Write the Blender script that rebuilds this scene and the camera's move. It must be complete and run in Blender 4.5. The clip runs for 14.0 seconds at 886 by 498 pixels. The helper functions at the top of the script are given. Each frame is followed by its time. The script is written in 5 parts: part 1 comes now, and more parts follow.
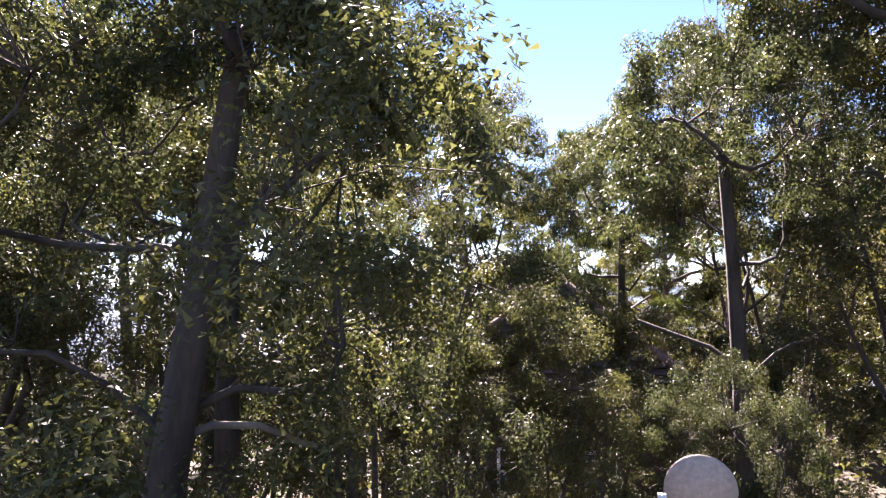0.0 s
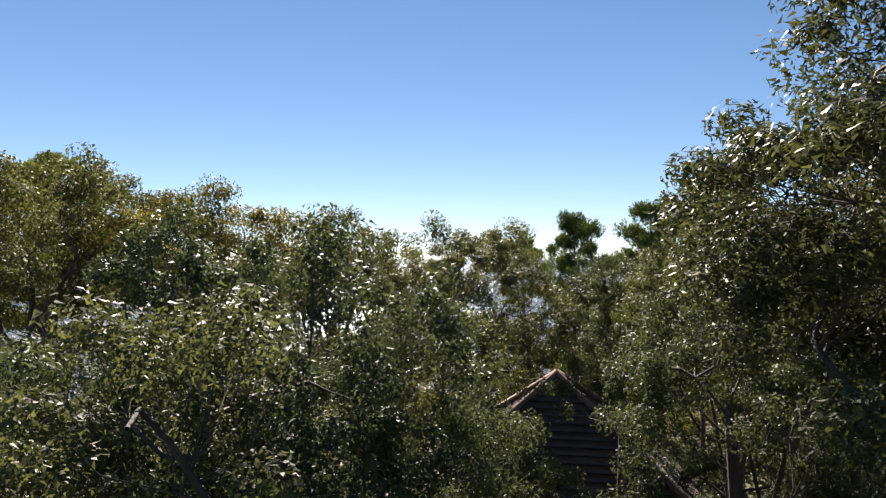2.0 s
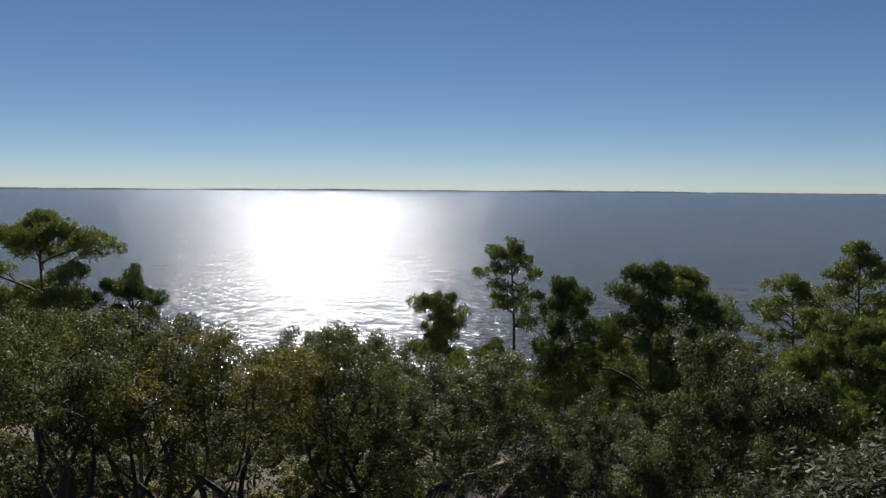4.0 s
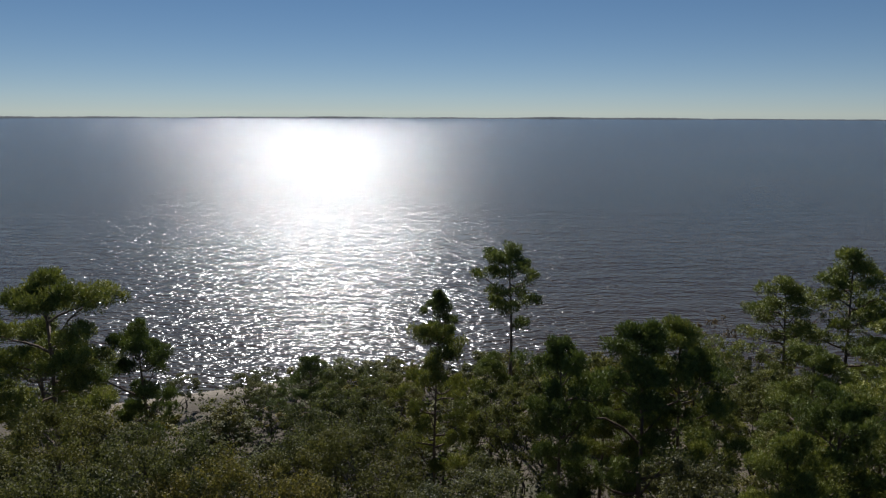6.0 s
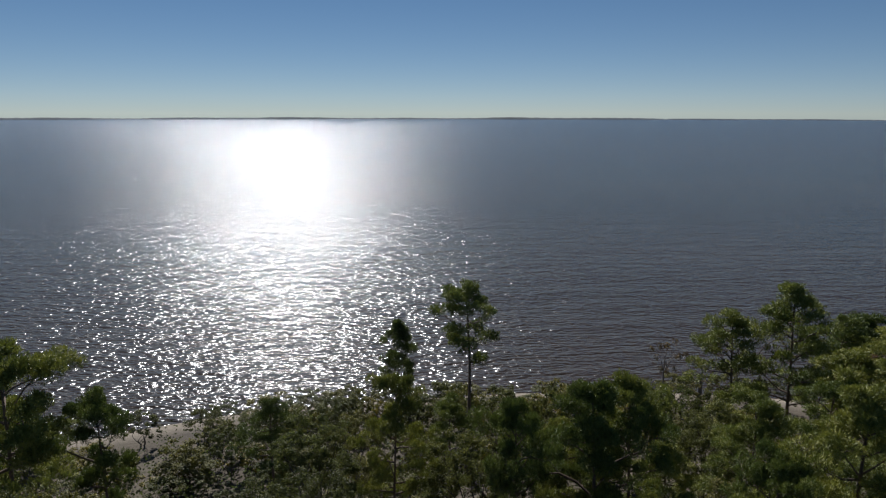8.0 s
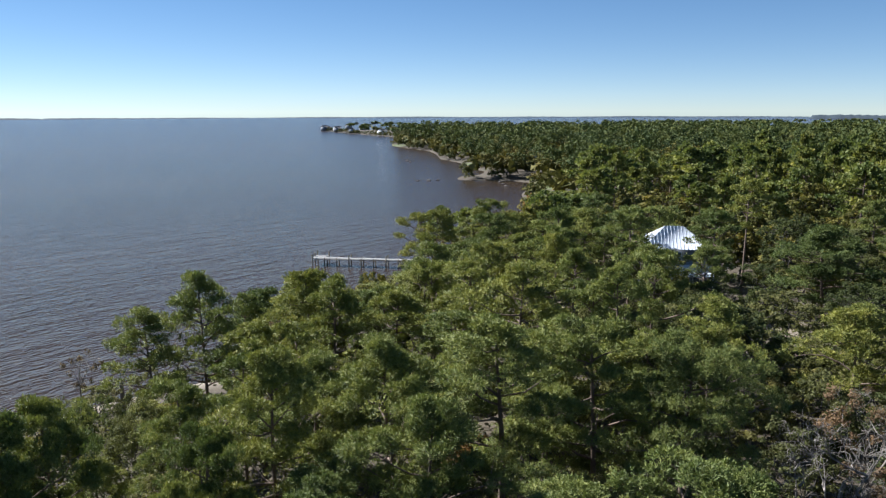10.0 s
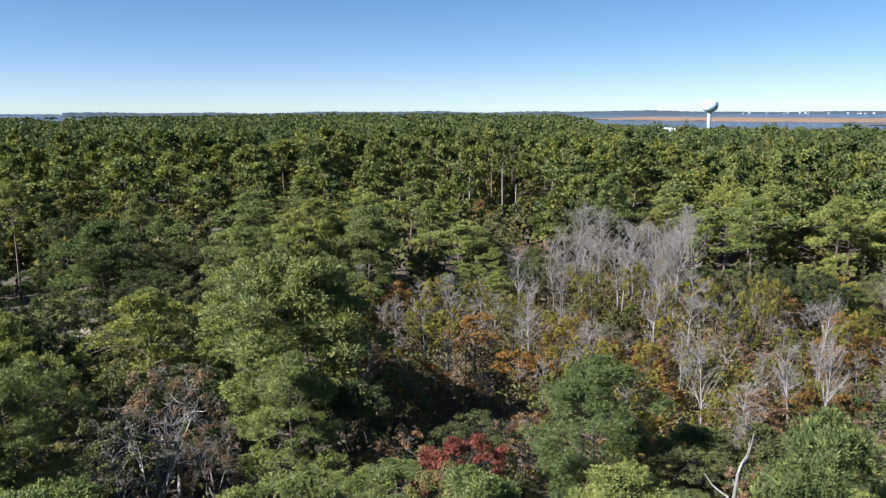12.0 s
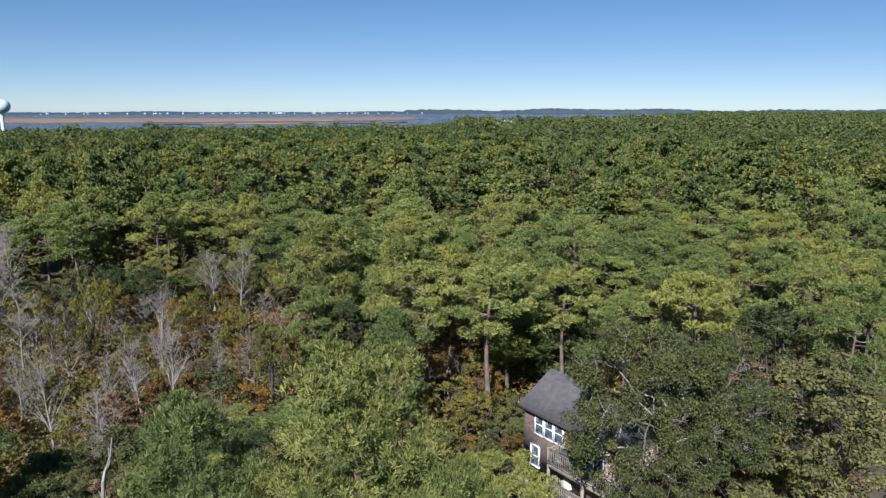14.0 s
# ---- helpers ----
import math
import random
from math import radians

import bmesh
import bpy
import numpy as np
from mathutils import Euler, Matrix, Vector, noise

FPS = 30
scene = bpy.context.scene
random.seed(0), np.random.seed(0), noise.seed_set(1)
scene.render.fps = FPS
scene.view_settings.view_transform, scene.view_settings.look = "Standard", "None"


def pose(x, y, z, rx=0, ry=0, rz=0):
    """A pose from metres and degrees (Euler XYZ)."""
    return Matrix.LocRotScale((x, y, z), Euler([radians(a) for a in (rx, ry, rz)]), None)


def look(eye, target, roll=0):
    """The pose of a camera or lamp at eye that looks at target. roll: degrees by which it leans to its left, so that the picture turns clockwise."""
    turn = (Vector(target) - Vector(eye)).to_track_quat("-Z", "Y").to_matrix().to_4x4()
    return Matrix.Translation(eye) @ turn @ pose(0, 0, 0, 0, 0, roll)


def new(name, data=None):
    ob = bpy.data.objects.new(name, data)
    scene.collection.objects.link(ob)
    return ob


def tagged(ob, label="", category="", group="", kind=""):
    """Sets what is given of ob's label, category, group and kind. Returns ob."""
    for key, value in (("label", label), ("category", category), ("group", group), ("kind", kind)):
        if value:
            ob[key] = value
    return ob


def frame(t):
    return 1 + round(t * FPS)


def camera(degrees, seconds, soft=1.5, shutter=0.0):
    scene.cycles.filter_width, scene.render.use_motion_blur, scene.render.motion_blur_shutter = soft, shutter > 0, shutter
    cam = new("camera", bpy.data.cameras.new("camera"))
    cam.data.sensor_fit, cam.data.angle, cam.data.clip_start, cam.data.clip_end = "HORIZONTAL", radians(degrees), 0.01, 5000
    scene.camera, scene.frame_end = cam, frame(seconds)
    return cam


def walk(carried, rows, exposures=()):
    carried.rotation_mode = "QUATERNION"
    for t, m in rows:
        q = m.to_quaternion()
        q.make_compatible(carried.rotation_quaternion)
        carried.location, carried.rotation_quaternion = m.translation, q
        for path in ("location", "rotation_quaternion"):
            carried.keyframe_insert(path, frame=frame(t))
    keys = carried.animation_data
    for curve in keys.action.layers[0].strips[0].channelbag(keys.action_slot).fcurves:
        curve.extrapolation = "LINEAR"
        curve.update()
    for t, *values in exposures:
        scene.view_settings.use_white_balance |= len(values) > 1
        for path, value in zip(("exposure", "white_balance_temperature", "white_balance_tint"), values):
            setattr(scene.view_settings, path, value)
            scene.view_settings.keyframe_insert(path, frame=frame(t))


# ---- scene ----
# ---------- camera ----------
cam = camera(62.8, 14.0, soft=1.3)
PATH = [
    (0, pose(0.575, 0.061, 11.600, 92.92, 0.23, 1.60)),
    (0.5, pose(0.618, -0.010, 12.653, 92.69, 0.32, 1.57)),
    (1, pose(0.585, -0.089, 13.809, 92.20, 0.21, 1.66)),
    (1.5, pose(0.452, -0.134, 14.962, 91.51, 0.07, 1.43)),
    (2, pose(0.298, -0.182, 16.269, 90.70, -0.32, 1.13)),
    (2.5, pose(0.118, -0.220, 17.578, 90.54, -0.41, 0.82)),
    (3, pose(0.012, -0.361, 19.069, 89.57, -0.41, 0.59)),
    (3.2, pose(-0.042, -0.394, 19.652, 89.15, -0.40, 0.35)),
    (3.7, pose(-0.034, -0.339, 21.200, 86.99, -0.39, 0.14)),
    (4.2, pose(-0.014, -0.214, 22.823, 83.85, -0.38, 0.11)),
    (4.7, pose(0.006, -0.083, 24.432, 80.92, -0.37, 0.14)),
    (5.3, pose(0.018, -0.006, 26.219, 79.28, -0.36, 0.13)),
    (5.5, pose(0.012, -0.010, 26.726, 79.40, -0.30, 0.07)),
    (6, pose(-0.004, 0.017, 28.158, 79.42, -0.16, 0.01)),
    (6.5, pose(-0.000, 0.000, 29.600, 79.39, -0.22, 0.00)),
    (7, pose(0.074, -0.045, 30.558, 79.52, -0.05, -0.02)),
    (7.2, pose(0.087, -0.021, 30.849, 79.43, -0.13, -0.00)),
    (7.7, pose(0.126, -0.127, 31.246, 79.43, -0.11, -1.18)),
    (8.2, pose(0.213, -0.364, 31.336, 79.41, -0.04, -5.18)),
    (8.7, pose(0.305, -0.612, 31.268, 79.40, 0.03, -12.72)),
    (9.0, pose(0.343, -0.718, 31.214, 79.39, 0.06, -19.23)),
    (9.3, pose(0.358, -0.759, 31.189, 79.39, 0.07, -27.43)),
    (9.5, pose(0.358, -0.759, 31.189, 79.37, 0.11, -33.53)),
    (10, pose(0.358, -0.759, 31.189, 79.30, 0.17, -48.55)),
    (10.5, pose(0.358, -0.759, 31.189, 79.19, 0.14, -62.73)),
    (11, pose(0.358, -0.759, 31.189, 79.06, 0.26, -76.66)),
    (11.5, pose(0.358, -0.759, 31.189, 79.00, 0.30, -89.35)),
    (12, pose(0.358, -0.759, 31.189, 78.95, 0.17, -102.40)),
    (12.5, pose(0.358, -0.759, 31.189, 78.94, 0.12, -115.39)),
    (13, pose(0.358, -0.759, 31.189, 78.88, 0.05, -128.24)),
    (13.5, pose(0.358, -0.759, 31.189, 78.87, -0.07, -140.98)),
    (14, pose(0.358, -0.759, 31.189, 78.91, 0.00, -153.13)),
]
EXPO = [(0.0, 3.30, 6500, 37), (0.6, 3.35, 6500, 36), (1.1, 2.75, 6600, 28), (1.5, 2.20, 6500, 20), (2.0, 1.80, 6600, 17), (3.0, 1.05, 6000, 12), (5.3, 0.30, 5900, 12), (7.2, 0.25, 5900, 12),
        (9.2, 0.40, 5700, 11), (9.6, 0.98, 5700, 11), (10.5, 1.48, 5550, 11), (12.0, 1.52, 5500, 13), (14.0, 0.98, 5400, 13)]
walk(cam, PATH, EXPO)

# ---------- sky and sun ----------
SUN_AZ, SUN_EL = -10.8, 38.0          # degrees, azimuth clockwise from +y
sky_world = bpy.data.worlds.new("sky")
scene.world = sky_world
sky_world.use_nodes = True
wn = sky_world.node_tree
sky_node = wn.nodes.new("ShaderNodeTexSky")
sky_node.sky_type = "NISHITA"
sky_node.sun_disc = False
sky_node.sun_elevation = radians(SUN_EL)
sky_node.sun_rotation = radians(SUN_AZ)
sky_node.air_density, sky_node.dust_density, sky_node.ozone_density = 0.55, 0.0, 0.35
soften, tint = wn.nodes.new("ShaderNodeGamma"), wn.nodes.new("ShaderNodeHueSaturation")
soften.inputs["Gamma"].default_value = 0.80
tint.inputs["Hue"].default_value, tint.inputs["Saturation"].default_value = 0.497, 1.27
wn.links.new(sky_node.outputs["Color"], soften.inputs["Color"])
wn.links.new(soften.outputs["Color"], tint.inputs["Color"])
wn.links.new(tint.outputs["Color"], wn.nodes["Background"].inputs["Color"])
wn.nodes["Background"].inputs["Strength"].default_value = 0.057
sun_data = bpy.data.lights.new("sun", "SUN")
sun_data.energy, sun_data.angle, sun_data.color = 5.0, radians(0.53), (1.0, 0.93, 0.82)
sun = new("sun", sun_data)
_e, _a = radians(SUN_EL), radians(SUN_AZ)
sun.matrix_world = look((0, 0, 60), Vector((0, 0, 60)) - Vector((math.sin(_a) * math.cos(_e), math.cos(_a) * math.cos(_e), math.sin(_e))))

# ---------- materials ----------
def nodes_of(name):
    m = bpy.data.materials.new(name)
    m.use_nodes = True
    t = m.node_tree
    return m, t, t.nodes["Principled BSDF"], t.nodes["Material Output"]


def add(t, kind, **values):
    n = t.nodes.new(kind)
    for k, v in values.items():
        n.inputs[k.replace("_", " ")].default_value = v
    return n


def ramp(t, fac, stops):
    n = t.nodes.new("ShaderNodeValToRGB")
    cr = n.color_ramp
    while len(cr.elements) < len(stops):
        cr.elements.new(0.5)
    for e, (p, c) in zip(cr.elements, stops):
        e.position, e.color = p, (*c, 1)
    t.links.new(fac, n.inputs["Fac"])
    return n.outputs["Color"]


def mix(t, fac, a, b, blend="MIX"):
    n = t.nodes.new("ShaderNodeMix")
    n.data_type, n.blend_type = "RGBA", blend
    for key, v in ((0, fac), (6, a), (7, b)):
        if isinstance(v, (int, float)):
            n.inputs[key].default_value = v
        elif isinstance(v, tuple):
            n.inputs[key].default_value = (*v, 1)
        else:
            t.links.new(v, n.inputs[key])
    return n.outputs[2]


def noise_of(t, scale, detail=4.0, coord="Object", rough=0.55, stretch=None):
    c = t.nodes.new("ShaderNodeTexCoord")
    out = c.outputs[coord]
    if stretch:
        mp = t.nodes.new("ShaderNodeMapping")
        mp.inputs["Scale"].default_value = stretch
        t.links.new(out, mp.inputs["Vector"])
        out = mp.outputs["Vector"]
    n = add(t, "ShaderNodeTexNoise", Scale=scale, Detail=detail, Roughness=rough)
    t.links.new(out, n.inputs["Vector"])
    return n.outputs["Fac"]


def bump(t, bsdf, height, strength, distance):
    b = add(t, "ShaderNodeBump", Strength=strength, Distance=distance)
    t.links.new(height, b.inputs["Height"])
    t.links.new(b.outputs["Normal"], bsdf.inputs["Normal"])


def leaf_material(name, dark, mid, light, rough=0.42, through_light=0.3, spec=0.5, crowns=False):
    """Leaves: every leaf its own shade, every tree its own cast; some light shines through."""
    m, t, b, out = nodes_of(name)
    geo, info = t.nodes.new("ShaderNodeNewGeometry"), t.nodes.new("ShaderNodeObjectInfo")
    c = ramp(t, geo.outputs["Random Per Island"], [(0.0, dark), (0.55, mid), (1.0, light)])
    tree = ramp(t, info.outputs["Random"], [(0.0, (0.62, 0.70, 0.72)), (0.5, (1, 1, 1)), (1.0, (1.18, 1.08, 0.90))])
    c = mix(t, 1.0, c, tree, "MULTIPLY")
    n = noise_of(t, 0.45, 2.0)
    patch = ramp(t, n, [(0.3, (0.75, 0.8, 0.8)), (0.7, (1.2, 1.15, 1.0))])
    c = mix(t, 1.0, c, patch, "MULTIPLY")
    if crowns:          # neighbouring trees of one mesh differ in hue
        c = mix(t, 1.0, c, ramp(t, noise_of(t, 0.13, 1.0), [(0.32, (0.62, 0.72, 0.80)), (0.5, (1.0, 1.0, 1.0)), (0.68, (1.35, 1.18, 0.95))]), "MULTIPLY")
    t.links.new(c, b.inputs["Base Color"])
    b.inputs["Roughness"].default_value = rough
    b.inputs["Specular IOR Level"].default_value = spec
    tr = t.nodes.new("ShaderNodeBsdfTranslucent")
    t.links.new(mix(t, 1.0, c, (1.15, 1.2, 0.75), "MULTIPLY"), tr.inputs["Color"])
    ms = t.nodes.new("ShaderNodeMixShader")
    ms.inputs[0].default_value = through_light
    t.links.new(b.outputs[0], ms.inputs[1])
    t.links.new(tr.outputs[0], ms.inputs[2])
    t.links.new(ms.outputs[0], out.inputs["Surface"])
    return m


def rough_material(name, a, b_, scale, rough=0.85, relief=0.02, fine=40.0, stretch=None, metal=0.0):
    m, t, b, out = nodes_of(name)
    n1, n2 = noise_of(t, scale, 5.0, stretch=stretch), noise_of(t, fine, 3.0, stretch=stretch)
    c = ramp(t, n1, [(0.3, a), (0.7, b_)])
    c = mix(t, 0.6, c, ramp(t, n2, [(0.3, (0.62, 0.62, 0.62)), (0.7, (1.15, 1.15, 1.15))]), "MULTIPLY")
    t.links.new(c, b.inputs["Base Color"])
    b.inputs["Roughness"].default_value, b.inputs["Metallic"].default_value = rough, metal
    if relief:
        bump(t, b, n2, 0.6, relief)
    return m


NEEDLES = leaf_material("pine_needles", (0.106, 0.130, 0.036), (0.186, 0.208, 0.056), (0.272, 0.276, 0.084), 0.55, 0.16, 0.2)
NEEDLES_GREY = leaf_material("pine_needles_dull", (0.084, 0.108, 0.036), (0.148, 0.172, 0.056), (0.226, 0.240, 0.086), 0.6, 0.22, 0.14)
OAK = leaf_material("oak_leaves", (0.058, 0.067, 0.030), (0.100, 0.112, 0.045), (0.150, 0.158, 0.068), 0.58, 0.42, 0.10)
OAK_OLIVE = leaf_material("olive_leaves", (0.090, 0.092, 0.038), (0.142, 0.140, 0.054), (0.196, 0.186, 0.084), 0.58, 0.31, 0.10)
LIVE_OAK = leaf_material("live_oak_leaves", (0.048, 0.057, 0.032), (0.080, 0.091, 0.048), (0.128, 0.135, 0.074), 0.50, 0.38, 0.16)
LONG_LEAF = leaf_material("long_oak_leaves", (0.050, 0.053, 0.027), (0.080, 0.082, 0.041), (0.125, 0.120, 0.062), 0.50, 0.32, 0.14)
BLUFF_OAK = leaf_material("bluff_oak_leaves", (0.052, 0.058, 0.026), (0.090, 0.096, 0.040), (0.145, 0.142, 0.062), 0.55, 0.34, 0.10)
BLUFF_OLIVE = leaf_material("bluff_olive_leaves", (0.080, 0.076, 0.028), (0.125, 0.116, 0.040), (0.185, 0.162, 0.060), 0.55, 0.34, 0.10)
YELLOW = leaf_material("yellowing_leaves", (0.110, 0.105, 0.022), (0.180, 0.165, 0.034), (0.270, 0.215, 0.050), 0.55, 0.35, 0.2)
ORANGE = leaf_material("orange_leaves", (0.140, 0.080, 0.026), (0.230, 0.125, 0.036), (0.310, 0.180, 0.052), 0.55, 0.35, 0.2)
RED = leaf_material("red_leaves", (0.070, 0.022, 0.018), (0.135, 0.042, 0.035), (0.200, 0.075, 0.055), 0.55, 0.25, 0.2)
RUST = leaf_material("withered_leaves", (0.120, 0.075, 0.048), (0.200, 0.130, 0.080), (0.270, 0.185, 0.120), 0.7, 0.25, 0.1)
WOOD_NEEDLES = leaf_material("wood_pine_needles", (0.110, 0.128, 0.040), (0.162, 0.178, 0.053), (0.228, 0.234, 0.073), 0.6, 0.30, 0.15, True)
WOOD_LEAVES = leaf_material("wood_oak_leaves", (0.072, 0.080, 0.032), (0.120, 0.124, 0.046), (0.175, 0.170, 0.066), 0.6, 0.32, 0.10, True)
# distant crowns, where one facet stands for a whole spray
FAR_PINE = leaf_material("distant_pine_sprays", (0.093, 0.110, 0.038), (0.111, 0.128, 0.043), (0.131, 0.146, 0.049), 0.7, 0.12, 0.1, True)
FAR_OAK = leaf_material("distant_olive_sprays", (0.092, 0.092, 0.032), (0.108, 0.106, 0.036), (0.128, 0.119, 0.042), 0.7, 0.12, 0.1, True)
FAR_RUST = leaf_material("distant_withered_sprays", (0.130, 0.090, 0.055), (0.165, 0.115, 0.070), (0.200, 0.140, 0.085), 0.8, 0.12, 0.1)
PINE_BARK = rough_material("pine_bark", (0.090, 0.062, 0.046), (0.200, 0.145, 0.110), 3.0, 0.9, 0.03, 14.0, (1, 1, 0.35))
OAK_BARK = rough_material("oak_bark", (0.036, 0.030, 0.026), (0.090, 0.078, 0.067), 4.0, 0.9, 0.02, 18.0, (1, 1, 0.3))
DEAD_BARK = rough_material("bleached_dead_wood", (0.150, 0.128, 0.108), (0.310, 0.280, 0.245), 2.0, 0.9, 0.01, 20.0, (1, 1, 0.25))


def ground_material():
    m, t, b, out = nodes_of("forest_floor")
    at = t.nodes.new("ShaderNodeAttribute")
    at.attribute_name = "cover"
    sep = t.nodes.new("ShaderNodeSeparateColor")
    t.links.new(at.outputs["Color"], sep.inputs["Color"])
    n1, n2 = noise_of(t, 0.12, 6.0), noise_of(t, 2.2, 5.0)
    litter = ramp(t, n1, [(0.3, (0.050, 0.038, 0.026)), (0.55, (0.085, 0.066, 0.042)), (0.75, (0.060, 0.066, 0.028))])
    dry = ramp(t, n2, [(0.3, (0.150, 0.095, 0.050)), (0.7, (0.250, 0.165, 0.085))])
    sand = ramp(t, n2, [(0.3, (0.260, 0.215, 0.160)), (0.7, (0.400, 0.340, 0.260))])
    lawn = ramp(t, n2, [(0.3, (0.080, 0.120, 0.030)), (0.7, (0.150, 0.180, 0.050))])
    c = mix(t, sep.outputs[0], litter, dry)
    c = mix(t, sep.outputs[1], c, sand)
    c = mix(t, sep.outputs[2], c, lawn)
    c = mix(t, 0.7, c, ramp(t, noise_of(t, 9.0, 4.0), [(0.25, (0.55, 0.55, 0.55)), (0.75, (1.2, 1.2, 1.2))]), "MULTIPLY")
    t.links.new(c, b.inputs["Base Color"])
    b.inputs["Roughness"].default_value = 0.95
    bump(t, b, n2, 0.8, 0.15)
    return m


def water_material():
    m, t, b, out = nodes_of("bay_water")
    c = t.nodes.new("ShaderNodeTexCoord")
    heights = []
    for sc, rot, stretch, amp, det in ((0.10, 5, (0.35, 1.5, 1), 0.55, 1.0), (0.36, 8, (0.5, 1.4, 1), 0.55, 1.0), (1.15, -10, (0.65, 1.3, 1), 0.47, 1.0), (3.0, 16, (0.8, 1.2, 1), 0.05, 1.0)):
        mp = t.nodes.new("ShaderNodeMapping")
        mp.inputs["Rotation"].default_value = (0, 0, radians(rot))
        mp.inputs["Scale"].default_value = stretch
        t.links.new(c.outputs["Object"], mp.inputs["Vector"])
        n = add(t, "ShaderNodeTexNoise", Scale=sc, Detail=det, Roughness=0.55)
        t.links.new(mp.outputs[0], n.inputs["Vector"])
        k = t.nodes.new("ShaderNodeMath")
        k.operation = "MULTIPLY"
        k.inputs[1].default_value = amp
        t.links.new(n.outputs["Fac"], k.inputs[0])
        heights.append(k.outputs[0])
    s = heights[0]
    for h in heights[1:]:
        k = t.nodes.new("ShaderNodeMath")
        t.links.new(s, k.inputs[0])
        t.links.new(h, k.inputs[1])
        s = k.outputs[0]
    bump(t, b, s, 1.0, 0.95)
    wind = ramp(t, noise_of(t, 0.006, 4.0, stretch=(0.4, 1.5, 1)), [(0.35, (0.032, 0.022, 0.015)), (0.65, (0.047, 0.033, 0.023))])
    t.links.new(wind, b.inputs["Base Color"])
    b.inputs["Roughness"].default_value = 0.18
    b.inputs["IOR"].default_value, b.inputs["Specular IOR Level"].default_value = 1.33, 0.34
    return m


GROUND, WATER = ground_material(), water_material()
# wooded banks on the horizon: blue distance haze is mixed into the base colour
HAZE_BLUE_LAND = rough_material("haze_tinted_shore", (0.026, 0.040, 0.054), (0.042, 0.060, 0.076), 0.02, 0.95, 0, 0.1)
MARSH = rough_material("brown_marsh_grass", (0.150, 0.088, 0.048), (0.240, 0.150, 0.085), 0.03, 0.95, 0, 0.4)
WHITE = rough_material("white_paint", (0.70, 0.71, 0.70), (0.82, 0.82, 0.80), 0.8, 0.5, 0, 6.0)

# ---------- mesh tools ----------
class Geo:
    """Collects vertices and faces of three or four corners, and makes one mesh of them."""

    def __init__(self):
        self.v, self.f3, self.f4, self.n = [], [], [], 0

    def put(self, v, f):
        v, f = np.asarray(v, float).reshape(-1, 3), np.asarray(f, int)
        (self.f3 if f.shape[1] == 3 else self.f4).append(f + self.n)
        self.v.append(v)
        self.n += len(v)

    def mesh(self, name, material, smooth=False):
        me = bpy.data.meshes.new(name)
        v = np.concatenate(self.v)
        parts = [np.concatenate(x) for x in (self.f3, self.f4) if x]
        loops = np.concatenate([p.ravel() for p in parts])
        sizes = np.concatenate([np.full(len(p), p.shape[1]) for p in parts])
        me.vertices.add(len(v))
        me.vertices.foreach_set("co", v.ravel())
        me.loops.add(len(loops))
        me.loops.foreach_set("vertex_index", loops)
        me.polygons.add(len(sizes))
        me.polygons.foreach_set("loop_start", np.concatenate([[0], np.cumsum(sizes)[:-1]]))
        if smooth:
            me.polygons.foreach_set("use_smooth", np.ones(len(sizes), bool))
        me.update(calc_edges=True)
        me.validate()
        if material:
            me.materials.append(material)
        return me


def unit(v):
    return v / np.maximum(np.linalg.norm(v, axis=-1, keepdims=True), 1e-9)


def tube(g, pts, radii, sides=6):
    """A tapered, bent tube through pts."""
    pts = np.asarray(pts, float)
    d = unit(np.gradient(pts, axis=0))
    ref = np.where(np.abs(d[:, 2:3]) < 0.9, [[0, 0, 1.0]], [[1.0, 0, 0]])
    a = unit(np.cross(d, ref))
    b = np.cross(d, a)
    ang = np.linspace(0, 2 * np.pi, sides, endpoint=False)
    r = np.asarray(radii, float)[:, None, None]
    ring = pts[:, None] + r * (np.cos(ang)[None, :, None] * a[:, None] + np.sin(ang)[None, :, None] * b[:, None])
    n, k = len(pts), np.arange(sides)
    f = [np.stack([i * sides + k, i * sides + (k + 1) % sides, (i + 1) * sides + (k + 1) % sides, (i + 1) * sides + k], 1) for i in range(n - 1)]
    g.put(ring.reshape(-1, 3), np.concatenate(f))


def leaves(g, rs, centres, normals, size, aspect=0.5):
    """Diamond leaves, folded a little along the midrib."""
    n = len(centres)
    s = size * rs.uniform(0.7, 1.3, (n, 1))
    nrm = unit(normals)
    along = unit(np.cross(nrm, rs.normal(size=(n, 3))))
    side = np.cross(nrm, along)
    v = np.stack([centres - along * s * 0.5, centres + side * s * aspect * 0.5 + nrm * s * 0.10, centres + along * s * 0.5, centres - side * s * aspect * 0.5 + nrm * s * 0.10], 1)
    i = np.arange(n)[:, None] * 4
    g.put(v.reshape(-1, 3), i + np.array([[0, 1, 2, 3]]))


def small_leaves(g, rs, centres, normals, size, aspect):
    """Narrow three-cornered leaves for the trees next to the flight."""
    n = len(centres)
    s = size * rs.uniform(0.7, 1.4, (n, 1))
    nrm = unit(normals)
    a = unit(np.cross(nrm, rs.normal(size=(n, 3))))
    b = np.cross(nrm, a) * aspect
    v = np.stack([centres + a * s * 0.6, centres - a * s * 0.4 + b * s * 0.6, centres - a * s * 0.4 - b * s * 0.6], 1)
    g.put(v.reshape(-1, 3), np.arange(n)[:, None] * 3 + np.array([[0, 1, 2]]))


